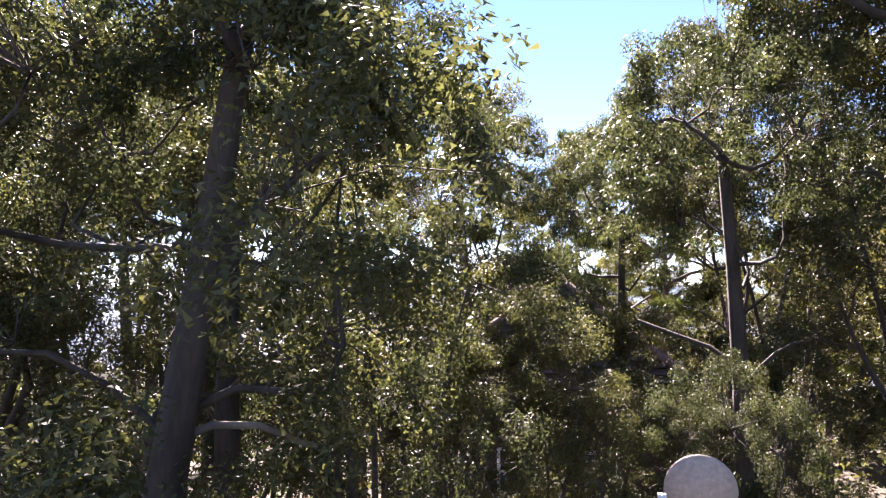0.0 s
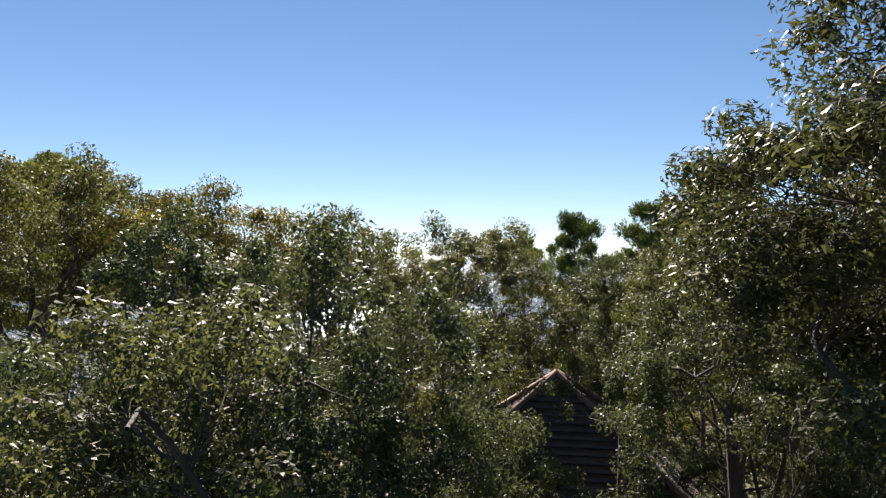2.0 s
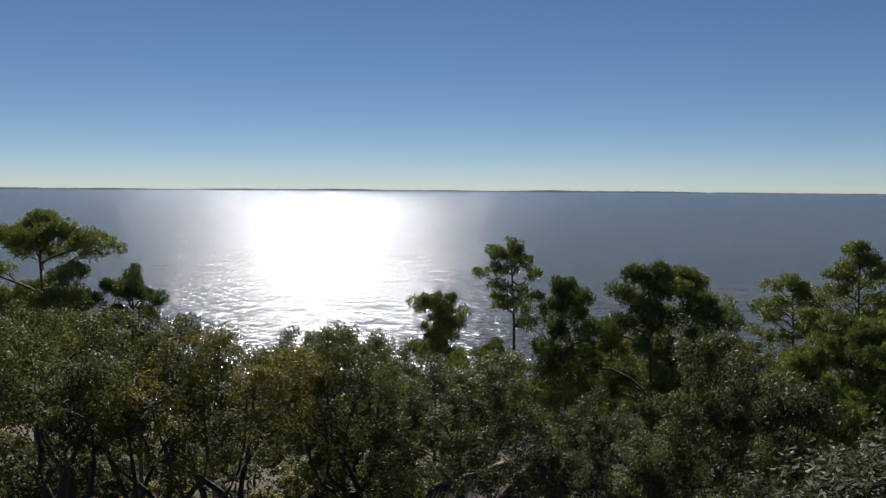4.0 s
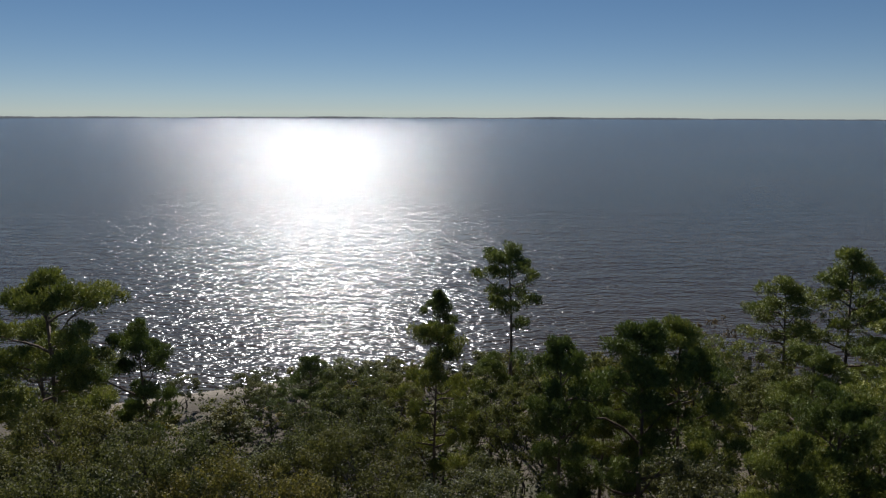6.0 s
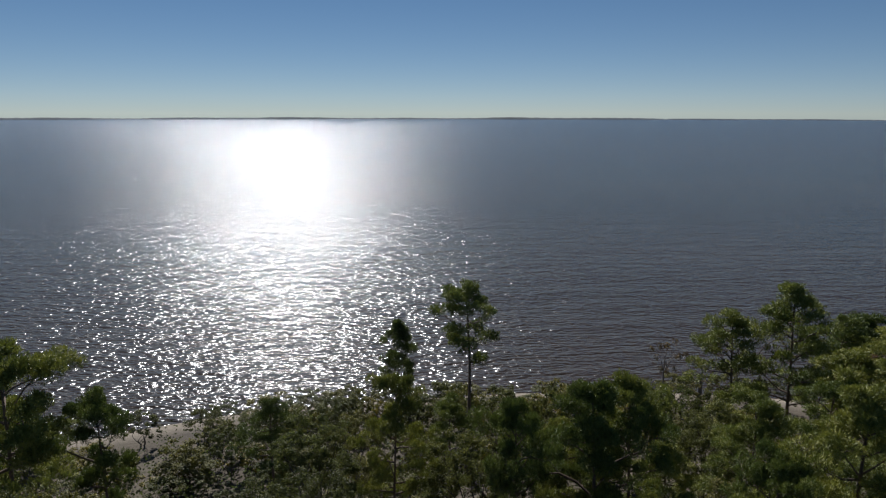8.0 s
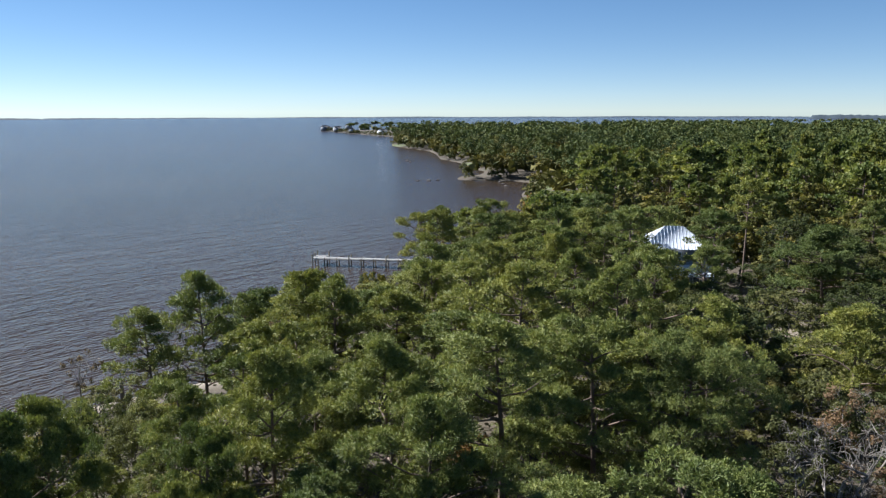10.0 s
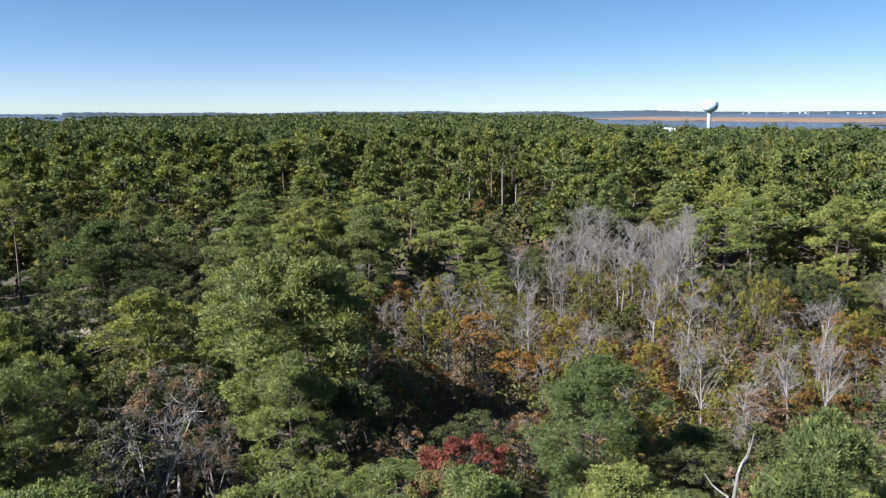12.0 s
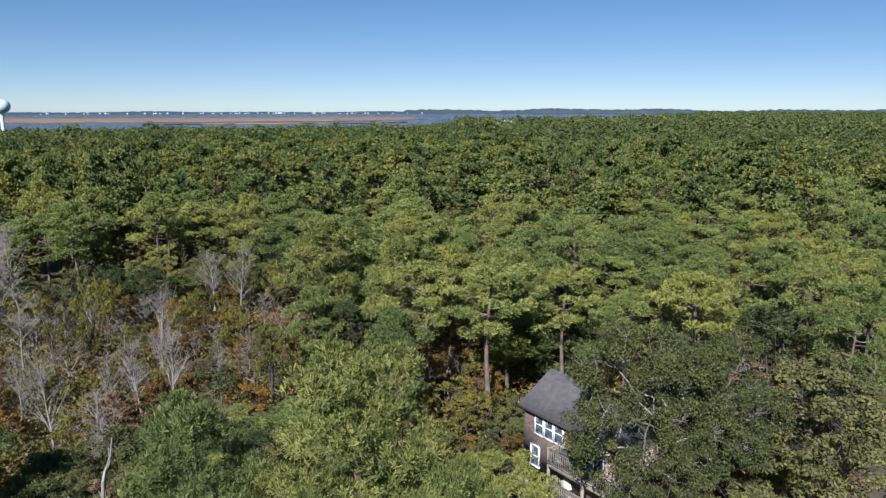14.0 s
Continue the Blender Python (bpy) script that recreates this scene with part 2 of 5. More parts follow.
def facets(g, rs, centres, normals, size):
    """Three-cornered leaf sprays for distant crowns."""
    n = len(centres)
    s = size * rs.uniform(0.6, 1.4, (n, 1))
    nrm = unit(normals)
    a = unit(np.cross(nrm, rs.normal(size=(n, 3))))
    b = np.cross(nrm, a)
    v = np.stack([centres + a * s * 0.6, centres - a * s * 0.4 + b * s * 0.45, centres - a * s * 0.4 - b * s * 0.45], 1)
    g.put(v.reshape(-1, 3), np.arange(n)[:, None] * 3 + np.array([[0, 1, 2]]))


def tufts(g, rs, centres, axes, length, k=6, width=0.1, spread=0.55):
    """Bursts of k needle bundles that spread from one point on each shoot."""
    n = len(centres)
    ax = unit(axes)[:, None]
    d = unit(ax * 0.8 + rs.normal(size=(n, k, 3)) * spread)
    ln = length * rs.uniform(0.7, 1.2, (n, k, 1))
    side = unit(np.cross(d, ax + rs.normal(size=(n, k, 3)) * 0.5)) * ln * width
    tip = centres[:, None] + d * ln
    v = np.concatenate([centres[:, None], np.stack([tip - side, tip + side], 2).reshape(n, 2 * k, 3)], 1)
    j = np.arange(k)
    f = np.stack([np.zeros(k, int), 1 + 2 * j, 2 + 2 * j], 1)
    g.put(v.reshape(-1, 3), (np.arange(n)[:, None, None] * (1 + 2 * k) + f).reshape(-1, 3))


def bend(rs, a, b, steps, sag):
    """Points from a to b with a natural crook."""
    u = np.linspace(0, 1, steps)[:, None]
    off = rs.normal(size=3) * sag
    off2 = rs.normal(size=3) * sag * 0.5
    return np.asarray(a) * (1 - u) + np.asarray(b) * u + np.sin(u * np.pi) * off + np.sin(u * 2 * np.pi) * off2


def part(name, me, parent, label=""):
    ob = new(name, me)
    ob.parent = parent
    if label:
        ob["label"] = label
    return ob


def thing(name, label, category, group="", kind=""):
    return tagged(new(name), label, category, group, kind)

# ---------- land and water ----------
SHORE = [(-4300, -900), (-1500, -350), (-600, -20), (-200, 48), (-80, 58), (-35, 66), (-15, 74), (12, 77), (32, 76), (50, 72), (70, 78), (100, 92), (130, 102), (165, 116), (200, 138),
         (228, 160), (250, 172), (266, 181), (270, 194), (266, 206), (256, 216), (270, 229), (287, 228), (299, 233), (312, 250), (336, 280), (352, 300), (364, 322), (398, 358), (430, 392), (483, 494), (560, 560), (649, 655), (720, 820), (811, 996)]
BACK_SHORE = [(900, 960), (1050, 760), (1500, 560), (2100, 200), (2450, -300), (1700, -700), (1000, -470), (730, -325), (609, -324), (524, -367), (453, -453), (379, -541), (327, -642),
              (366, -822), (430, -1100), (430, -1450), (380, -1800), (420, -2600), (300, -4200), (-4300, -4200)]
LAND = np.array(SHORE + BACK_SHORE, float)


def shore_distance(x, y):
    """Metres inland (below zero: out on the water)."""
    x, y = np.atleast_1d(np.asarray(x, float)), np.atleast_1d(np.asarray(y, float))
    best, inside = np.full(x.shape, 1e9), np.zeros(x.shape, bool)
    for (ax, ay), (bx, by) in zip(LAND, np.roll(LAND, -1, axis=0)):
        dx, dy = bx - ax, by - ay
        u = np.clip(((x - ax) * dx + (y - ay) * dy) / (dx * dx + dy * dy), 0, 1)
        best = np.minimum(best, np.hypot(x - ax - u * dx, y - ay - u * dy))
        cross = (ay > y) != (by > y)
        with np.errstate(divide="ignore", invalid="ignore"):
            xi = ax + (y - ay) * dx / (dy if dy else 1e-9)
        inside ^= cross & (x < xi)
    return np.where(inside, best, -best)


def ground_z(x, y, d=None):
    x, y = np.atleast_1d(np.asarray(x, float)), np.atleast_1d(np.asarray(y, float))
    d = shore_distance(x, y) if d is None else d
    u = np.clip(d / 45, 0, 1)
    r = np.hypot(x, y)
    swell = 0.35 * np.sin(x * 0.11 + 1) * np.cos(y * 0.09) + 0.2 * np.sin(x * 0.31) * np.sin(y * 0.27 + 2)
    top = np.where(r < 150, 3.2, 3.2 - np.clip((r - 150) / 300, 0, 1) * 2.0)
    return np.where(d > 0, 0.05 + (top + swell) * u * u * (3 - 2 * u) + 0.25 * np.clip(d / 3, 0, 1), np.maximum(-2.0, 0.05 + d * 0.12))


def around(az, r):
    return (r * math.sin(radians(az)), r * math.cos(radians(az)))


# open patches: middle, radius, dry grass / sand / lawn
PATCHES = [(*around(117, 88), 30, 0.75, 0, 0), (*around(79.5, 205), 16, 1, 0, 0), (*around(105.5, 172), 16, 1, 0, 0), (*around(93, 128), 12, 0.9, 0, 0), (*around(128, 75), 18, 0.6, 0, 0),
           (*around(57.5, 305), 13, 0, 0, 0.9), (*around(50.5, 440), 9, 0, 0, 0.8), (*around(75, 96), 9, 0.3, 0.7, 0), (*around(44, 690), 26, 0, 0, 0.8), (*around(100, 62), 6, 0.9, 0, 0),
           (*around(97, 184), 15, 0.9, 0, 0), (*around(101.5, 180), 15, 1, 0, 0), (*around(109.5, 176), 14, 0.8, 0, 0), (*around(86, 150), 9, 1, 0, 0)]


def polar_sheet(name, rings, spokes, material, height):
    az = np.linspace(0, 2 * np.pi, spokes, endpoint=False)
    x, y = rings[:, None] * np.sin(az), rings[:, None] * np.cos(az)
    z = height(x.ravel(), y.ravel())
    v = np.concatenate([np.stack([x.ravel(), y.ravel(), z], 1), [[0, 0, float(height(np.zeros(1), np.zeros(1))[0])]]])
    g, k = Geo(), np.arange(spokes)
    q = [np.stack([i * spokes + k, (i + 1) * spokes + k, (i + 1) * spokes + (k + 1) % spokes, i * spokes + (k + 1) % spokes], 1) for i in range(len(rings) - 1)]
    g.put(v, np.concatenate(q))
    g.f3.append(np.stack([k, (k + 1) % spokes, np.full(spokes, len(v) - 1)], 1))
    return new(name, g.mesh(name, material, True)), v


def rings_to(r1, first, ratio):
    out = [first]
    while out[-1] < r1:
        out.append(out[-1] + max(first * 0.7, out[-1] * (ratio - 1)))
    out[-1] = r1
    return np.array(out)


ground, gv = polar_sheet("ground", rings_to(4230, 3.0, 1.035), 400, GROUND, lambda x, y: ground_z(x, y))
gd = shore_distance(gv[:, 0], gv[:, 1])
cover = np.zeros((len(gv), 4))
cover[:, 3] = 1
for px, py, pr, *c in PATCHES:
    near = np.clip(1.6 - np.hypot(gv[:, 0] - px, gv[:, 1] - py) / pr * 1.2, 0, 1)
    for i in range(3):
        cover[:, i] = np.maximum(cover[:, i], near * c[i])
cover[:, 1] = np.maximum(cover[:, 1], np.clip(1 - gd / 3, 0, 1) * np.where(np.hypot(gv[:, 0], gv[:, 1]) < 150, 0.8, 0.04))
att = ground.data.color_attributes.new("cover", "FLOAT_COLOR", "POINT")
att.data.foreach_set("color", cover.ravel())
tagged(ground, "wooded ground with leaf litter, dry grass and a sandy shore", "ground", kind="structure")

water, _ = polar_sheet("water", rings_to(4230, 40.0, 1.4), 96, WATER, lambda x, y: np.zeros(len(x)))
tagged(water, "grey-brown bay water with small wind ripples", "water", kind="structure")


def far_ridge(name, az0, az1, r0, r1, top, seed, material, label):
    """A low uneven bank of land on the horizon."""
    rs = np.random.RandomState(seed)
    n = int((az1 - az0) * 6)
    az = np.radians(np.linspace(az0, az1, n))
    h = top * (0.55 + 0.3 * np.sin(az * 31 + seed) * np.sin(az * 13) + 0.25 * rs.rand(n))
    h[0] = h[-1] = 0.1
    g, rows = Geo(), []
    for r, k in ((r0, 0.0), (r0 + 20, 1.0), (r1 - 20, 1.0), (r1, 0.0)):
        rows.append(np.stack([r * np.sin(az), r * np.cos(az), h * k - (0.3 if k == 0 else 0)], 1))
    k = np.arange(n - 1)
    g.put(np.concatenate(rows), np.concatenate([np.stack([i * n + k, i * n + k + 1, (i + 1) * n + k + 1, (i + 1) * n + k], 1) for i in range(3)]))
    return tagged(new(name, g.mesh(name, material)), label, "distant shore", kind="structure")


far_ridge("backdrop_bay_shore", -60, 20, 4000, 4200, 11, 3, HAZE_BLUE_LAND, "thin dark line of distant wooded shore")
far_ridge("backdrop_east_shore", 20, 75, 4050, 4200, 6, 5, HAZE_BLUE_LAND, "thin dark line of distant wooded shore")
far_ridge("backdrop_north_shore", 75, 122, 3300, 3600, 15, 7, HAZE_BLUE_LAND, "thin bank of distant woods with blue haze in its colour")
far_ridge("backdrop_town_shore", 110, 160, 3500, 3800, 10, 9, HAZE_BLUE_LAND, "distant wooded bank with small white houses")
far_ridge("backdrop_south_woods", 150, 215, 3600, 4150, 24, 11, HAZE_BLUE_LAND, "distant bank of dark woods")


def marsh_island(name, pts, seed):
    """A low flat marsh with a ragged rim."""
    rs = np.random.RandomState(seed)
    p = np.array(pts, float)
    ring = []
    for a, b in zip(p, np.roll(p, -1, axis=0)):
        for u in np.linspace(0, 1, 14, endpoint=False):
            ring.append(a + (b - a) * u + rs.normal(size=2) * 9)
    ring = np.array(ring)
    n, c = len(ring), ring.mean(0)
    v = np.concatenate([np.c_[ring, np.full(n, -0.2)], np.c_[c + (ring - c) * 0.985, np.full(n, 1.1)], [[*c, 1.2]]])
    k = np.arange(n)
    g = Geo()
    g.put(v, np.stack([k, (k + 1) % n, n + (k + 1) % n, n + k], 1))
    g.f3.append(np.stack([n + k, n + (k + 1) % n, np.full(n, 2 * n)], 1))
    return tagged(new(name, g.mesh(name, MARSH)), "flat brown marsh island in blue water", "marsh", kind="structure")


marsh_island("marsh_far", [around(113, 1900), around(119, 1750), around(130, 1640), around(145, 1720), around(152, 1900), around(150, 2250), around(135, 2150), around(118, 2350)], 4)
marsh_island("marsh_near", [around(131, 1420), around(138, 1400), around(149, 1460), around(150, 1500), around(138, 1490)], 6)

# ---------- trees ----------
def pine_meshes(seed, H, R, base, limbs, subs, tuft_n, length, k, width, material, bark=None, flat=0.60, pad=0.62, sides=7, droop=0.0, spread=0.55, taper=0.55):
    """A loblolly pine: straight trunk, crooked limbs, and flat pads of needle tufts on the side branches. Returns trunk and crown meshes."""
    rs = np.random.RandomState(seed)
    wood, green = Geo(), Geo()
    r0 = 0.0135 * H + 0.03
    lean = rs.normal(size=2) * 0.02 * H
    zz = np.linspace(-0.6, H * 0.95, 9)
    u = np.clip(zz / H, 0, 1)
    spine = np.stack([lean[0] * u ** 1.5 + np.sin(u * 5 + seed) * 0.012 * H, lean[1] * u ** 1.5 + np.cos(u * 4 + seed) * 0.012 * H, zz], 1)
    tube(wood, spine, r0 * (1 - 0.85 * u) * np.where(zz < 0.2, 1.35, 1), sides)
    on = lambda z: np.array([np.interp(z, zz, spine[:, 0]), np.interp(z, zz, spine[:, 1]), z])
    cs, rad, out = [], [], []
    phase = rs.uniform(0, 6.3)
    grid = np.linspace(0, 1, 6)
    for i in range(limbs):
        w = min(0.99, max(0.0, (i + rs.uniform(-0.8, 1.8)) / limbs)) ** 0.85
        z = H * (base + (0.95 - base) * w)
        az = i * 2.4 + rs.uniform(-0.5, 0.5)
        lobed = 0.86 + 0.22 * math.sin(az * 2 + phase) + 0.12 * math.sin(az * 3 + w * 5 + phase)
        reach = R * lobed * (0.62 + 0.50 * math.sin(math.pi * min(1, w * 0.95 + 0.10))) * (1 - taper * w ** 3.2) * rs.uniform(0.55, 1.18)
        rise = reach * rs.uniform(0.10, 0.50) * (0.45 + 1.1 * w) - droop * reach
        a = on(z)
        way = np.array([math.cos(az), math.sin(az), 0])
        b = a + way * reach + [0, 0, min(rise, H * 0.98 - z)]
        line = bend(rs, a, b, 6, 0.09 * reach)
        tube(wood, line, np.linspace(r0 * 0.40 * (1.1 - 0.6 * w), 0.018, 6), 4)
        spots = [(1.0, 0.0)] + [(0.36 + 0.60 * (j + rs.rand()) / subs, (1 if j % 2 else -1) * rs.uniform(0.5, 1.25)) for j in range(subs)]
        for p, turn in spots:
            c = np.array([np.interp(p, grid, line[:, q]) for q in range(3)])
            t2 = az + turn
            ln = (0.34 if turn else 0.10) * reach * (1.25 - 0.6 * p) * rs.uniform(0.6, 1.2)
            e = c + np.array([math.cos(t2) * ln, math.sin(t2) * ln, ln * rs.uniform(0.1, 0.5) + 0.08])
            mid = (c + e) / 2 + rs.normal(size=3) * 0.06 * ln
            if sides > 4:
                tube(wood, np.array([c, mid, e]), [0.035, 0.022, 0.012], 3)
            cs.append(e)
            rad.append(pad * rs.uniform(0.60, 1.25) * (0.55 + 0.11 * R))
            out.append((math.cos(t2), math.sin(t2), 0.2))
    for j in range(4):
        cs.append(on(H * (0.90 + 0.025 * j)) + np.array([rs.normal() * 0.35, rs.normal() * 0.35, 0.2]))
        rad.append(pad * 0.7)
        out.append((0, 0, 1))
    cs, rad, out = np.array(cs), np.array(rad), np.array(out, float)
    n = len(cs) * tuft_n
    d = unit(rs.normal(size=(n, 3)) * [1, 1, 0.75] + [0, 0, 0.30])
    p = np.repeat(cs, tuft_n, 0) + d * np.repeat(rad, tuft_n)[:, None] * rs.uniform(0.2, 1.0, (n, 1)) ** 0.5 * [1, 1, flat]
    tufts(green, rs, p, d * [0.8, 0.8, 0.35] + np.repeat(out, tuft_n, 0) * 0.35 + [0, 0, 0.65], length, k, width, spread)
    return wood.mesh("trunk", bark or PINE_BARK, True), green.mesh("crown", material)


def oak_meshes(seed, H, R, base, clumps, per, leaf, material, bark=None, upright=0.55, hollow=0.45, stems=1, bare=0.0, clump=0.17, sides=7, aspect=0.5, fork=None, lean=None, small=False, billows=0, twig=0.11):
    """A broad-leaved tree: forked limbs, and clumps of leaves over an uneven dome or over billows. bare: share of clumps without leaves."""
    rs = np.random.RandomState(seed)
    wood, green = Geo(), Geo()
    r0 = 0.017 * H + 0.02
    zc, rz = H * (base + 1) / 2, H * (1 - base) / 2
    lobes = unit(rs.normal(size=(9, 3)) + [0, 0, 0.4])
    d = unit(rs.normal(size=(clumps, 3)) + [0, 0, upright * 0.5])
    bulge = 0.80 + 0.32 * np.max(np.clip(d @ lobes.T, 0, 1) ** 6, axis=1)
    f = (hollow + (1 - hollow) * rs.rand(clumps) ** 0.5) * bulge
    cs = d * f[:, None] * [R, R, rz] + [0, 0, zc]
    if billows:
        i = np.arange(billows) + 0.5
        up = np.clip(1 - i / billows * 1.5 + rs.normal(size=billows) * 0.08, -1, 1)
        phi = i * 2.4 + seed
        way = np.stack([np.sqrt(1 - up * up) * np.cos(phi), np.sqrt(1 - up * up) * np.sin(phi), up], 1)
        mid = way * rs.uniform(0.48, 0.74, (billows, 1)) * [R, R, rz] + [0, 0, zc]
        size = R * rs.uniform(0.26, 0.44, billows) * (12 / billows) ** 0.33
        pick = np.arange(clumps) % billows
        e = unit(rs.normal(size=(clumps, 3)) + way[pick] * 0.7 + [0, 0, 0.45])
        cs = mid[pick] + e * size[pick][:, None] * rs.uniform(0.55, 1.05, (clumps, 1)) * [1, 1, min(1.0, 1.15 * rz / R)]
    cs[:, 2] = np.minimum(cs[:, 2], H)
    forks = []
    for s in range(stems):
        foot = np.array([rs.normal() * 0.25, rs.normal() * 0.25, -0.6]) if stems > 1 else np.array([0, 0, -0.6])
        top = np.array([rs.normal() * 0.12 * R, rs.normal() * 0.12 * R, H * (base * 0.7 + 0.16)])
        if fork:
            line = None
            top = np.array([lean[0], lean[1], H * fork])
        line = bend(rs, foot, top, 7, (0.008 if fork else 0.025) * H)
        line_of_trunk = line
        tube(wood, line, np.linspace(r0 * 1.15, r0 * (0.42 if fork else 0.72), 7), sides)
        forks.append(top)
    mains = []
    for i in range(6):
        a = forks[i % stems] if not fork else line_of_trunk[4 + i % 3]
        az = i * 1.05 + rs.uniform(-0.4, 0.4)
        b = np.array([math.cos(az) * R * 0.5, math.sin(az) * R * 0.5, zc + rz * rs.uniform(-0.1, 0.55)])
        if fork:
            b[2] = min(H * 0.84, a[2] + R * rs.uniform(0.1, 0.6))
        line = bend(rs, a, b, 7, 0.10 * R)
        tube(wood, line, np.linspace(r0 * (0.20 if fork else 0.42), r0 * 0.08, 7), 5)
        mains.append(line)
    nodes = np.concatenate([m[2:] for m in mains] + ([line_of_trunk[3:]] if fork else []))
    thin = r0 * (0.055 if small else twig)
    starts = None
    if billows:            # a limb into each billow, and its twigs from there
        starts = mid - way * size[:, None] * 0.35
        for b in starts:
            q = nodes[np.argmin(np.linalg.norm(nodes - b, axis=1) + (nodes[:, 2] > b[2]) * 1.0)]
            tube(wood, bend(rs, q, b, 5, 0.12 * np.linalg.norm(b - q)), np.linspace(thin * 1.9, thin * 0.9, 5), 4)
    for i, c in enumerate(cs):
        q = starts[pick[i]] if billows else nodes[np.argmin(np.linalg.norm(nodes - c, axis=1) + (nodes[:, 2] > c[2]) * 1.0)]
        tube(wood, bend(rs, q, c, 4, 0.16 * np.linalg.norm(c - q)), np.linspace(thin * (0.6 if billows else 1.0), 0.006, 4), 3)
    leafy = rs.rand(clumps) >= bare
    for c in cs[~leafy]:
        for _ in range(5):
            e = c + unit(rs.normal(size=3) + [0, 0, 0.3]) * R * 0.15
            tube(wood, bend(rs, c, e, 3, 0.08), [0.012, 0.009, 0.005], 3)
    cs = cs[leafy]
    n = len(cs) * per
    if n:
        rad = np.repeat(clump * R * rs.uniform(0.6, 1.25, len(cs)), per)[:, None]
        e = unit(rs.normal(size=(n, 3)))
        p = np.repeat(cs, per, 0) + e * rad * rs.rand(n, 1) ** 0.4 * [1, 1, 0.7]
        (small_leaves if small else leaves)(green, rs, p, e * 0.6 + rs.normal(size=(n, 3)) * 0.5 + [0, 0, 0.50], leaf, aspect)
    return wood.mesh("trunk", bark or OAK_BARK, True), green.mesh("crown", material) if n else None


def bare_meshes(seed, H, R, limbs, twigs, bark, spread=0.5):
    """A leafless grey tree: mast, rising limbs and fine twigs."""
    rs = np.random.RandomState(seed)
    g, tw = Geo(), Geo()
    r0 = 0.010 * H + 0.015
    top = np.array([rs.normal() * 0.05 * H, rs.normal() * 0.05 * H, H])
    line = bend(rs, (0, 0, -0.5), top, 8, 0.015 * H)
    tube(g, line, np.linspace(r0, 0.012, 8), 5)
    for i in range(limbs):
        w = rs.uniform(0.35, 0.95)
        a = np.array([np.interp(w, np.linspace(0, 1, 8), line[:, q]) for q in range(3)])
        az = i * 2.4 + rs.rand()
        reach = R * (1.15 - w) * rs.uniform(0.6, 1.3) + 0.3
        b = a + np.array([math.cos(az) * reach, math.sin(az) * reach, reach * rs.uniform(0.5, 1.4) * spread * 2])
        lb = bend(rs, a, b, 5, 0.08 * reach)
        tube(g, lb, np.linspace(r0 * 0.4 * (1.15 - w) + 0.012, 0.008, 5), 4)
        for _ in range(twigs):
            k = rs.uniform(0.3, 1)
            c = np.array([np.interp(k, np.linspace(0, 1, 5), lb[:, q]) for q in range(3)])
            e = c + unit(rs.normal(size=3) * [1, 1, 0.6] + [0, 0, 0.6]) * rs.uniform(0.3, 0.9) * (0.3 + 0.18 * R)
            tube(tw, bend(rs, c, e, 3, 0.05), [0.014, 0.010, 0.006], 3)
    return g.mesh("trunk", bark, True), tw.mesh("crown", bark)


def tree_thing(name, meshes, label, group, crown="crown"):
    ob = thing(name, label, "tree", group)
    part("trunk", meshes[0], ob)
    if meshes[1]:
        part(crown, meshes[1], ob)
    return ob


planted = []        # x, y, crown radius

def proto(name, meshes, label, group, lite=None, far=None):
    """A pattern tree with its true height and crown radius; lite is a plainer pattern for farther ones, far the plainest."""
    me = meshes[1] or meshes[0]
    co = np.empty(len(me.vertices) * 3)
    me.vertices.foreach_get("co", co)
    co = co.reshape(-1, 3)
    return dict(name=name, meshes=meshes, label=label, group=group, H=float(np.percentile(co[:, 2], 99.5)), R=float(np.percentile(np.hypot(co[:, 0], co[:, 1]), 94)), lite=lite, far=far)


def stand(p, x, y, top, radius, turn=None, label=None, lean=0.0):
    """Plants pattern p so that its top is at height top and its crown has the given radius."""
    away = math.hypot(x, y)
    p = p["lite"] if p["lite"] and away > 48 else p
    z = float(ground_z(x, y)[0])
    sz, sr = (top - z) / p["H"], radius / p["R"]
    rz = random.uniform(0, 2 * math.pi) if turn is None else radians(turn)
    ob = tree_thing(p["name"], p["meshes"], label or p["label"], p["group"])
    ob.matrix_basis = Matrix.LocRotScale((x, y, z), Euler((lean, 0, rz)), (sr, sr, sz))
    planted.append((x, y, radius))
    return ob


PINE_G, OAK_G, BARE_G, SHRUB_G = "pines of the wood", "broad-leaved trees of the wood", "leafless trees of the swamp", "undergrowth shrubs"
P_LABEL, O_LABEL, OLIVE_LABEL = "tall loblolly pine with bright green needle puffs", "live oak with a dense dark green crown", "broad oak with olive green leaves"
SLIM_LABEL, SOFT_LABEL = "tall slender pine with a bare trunk and small crown", "full young pine with soft dull green needles"


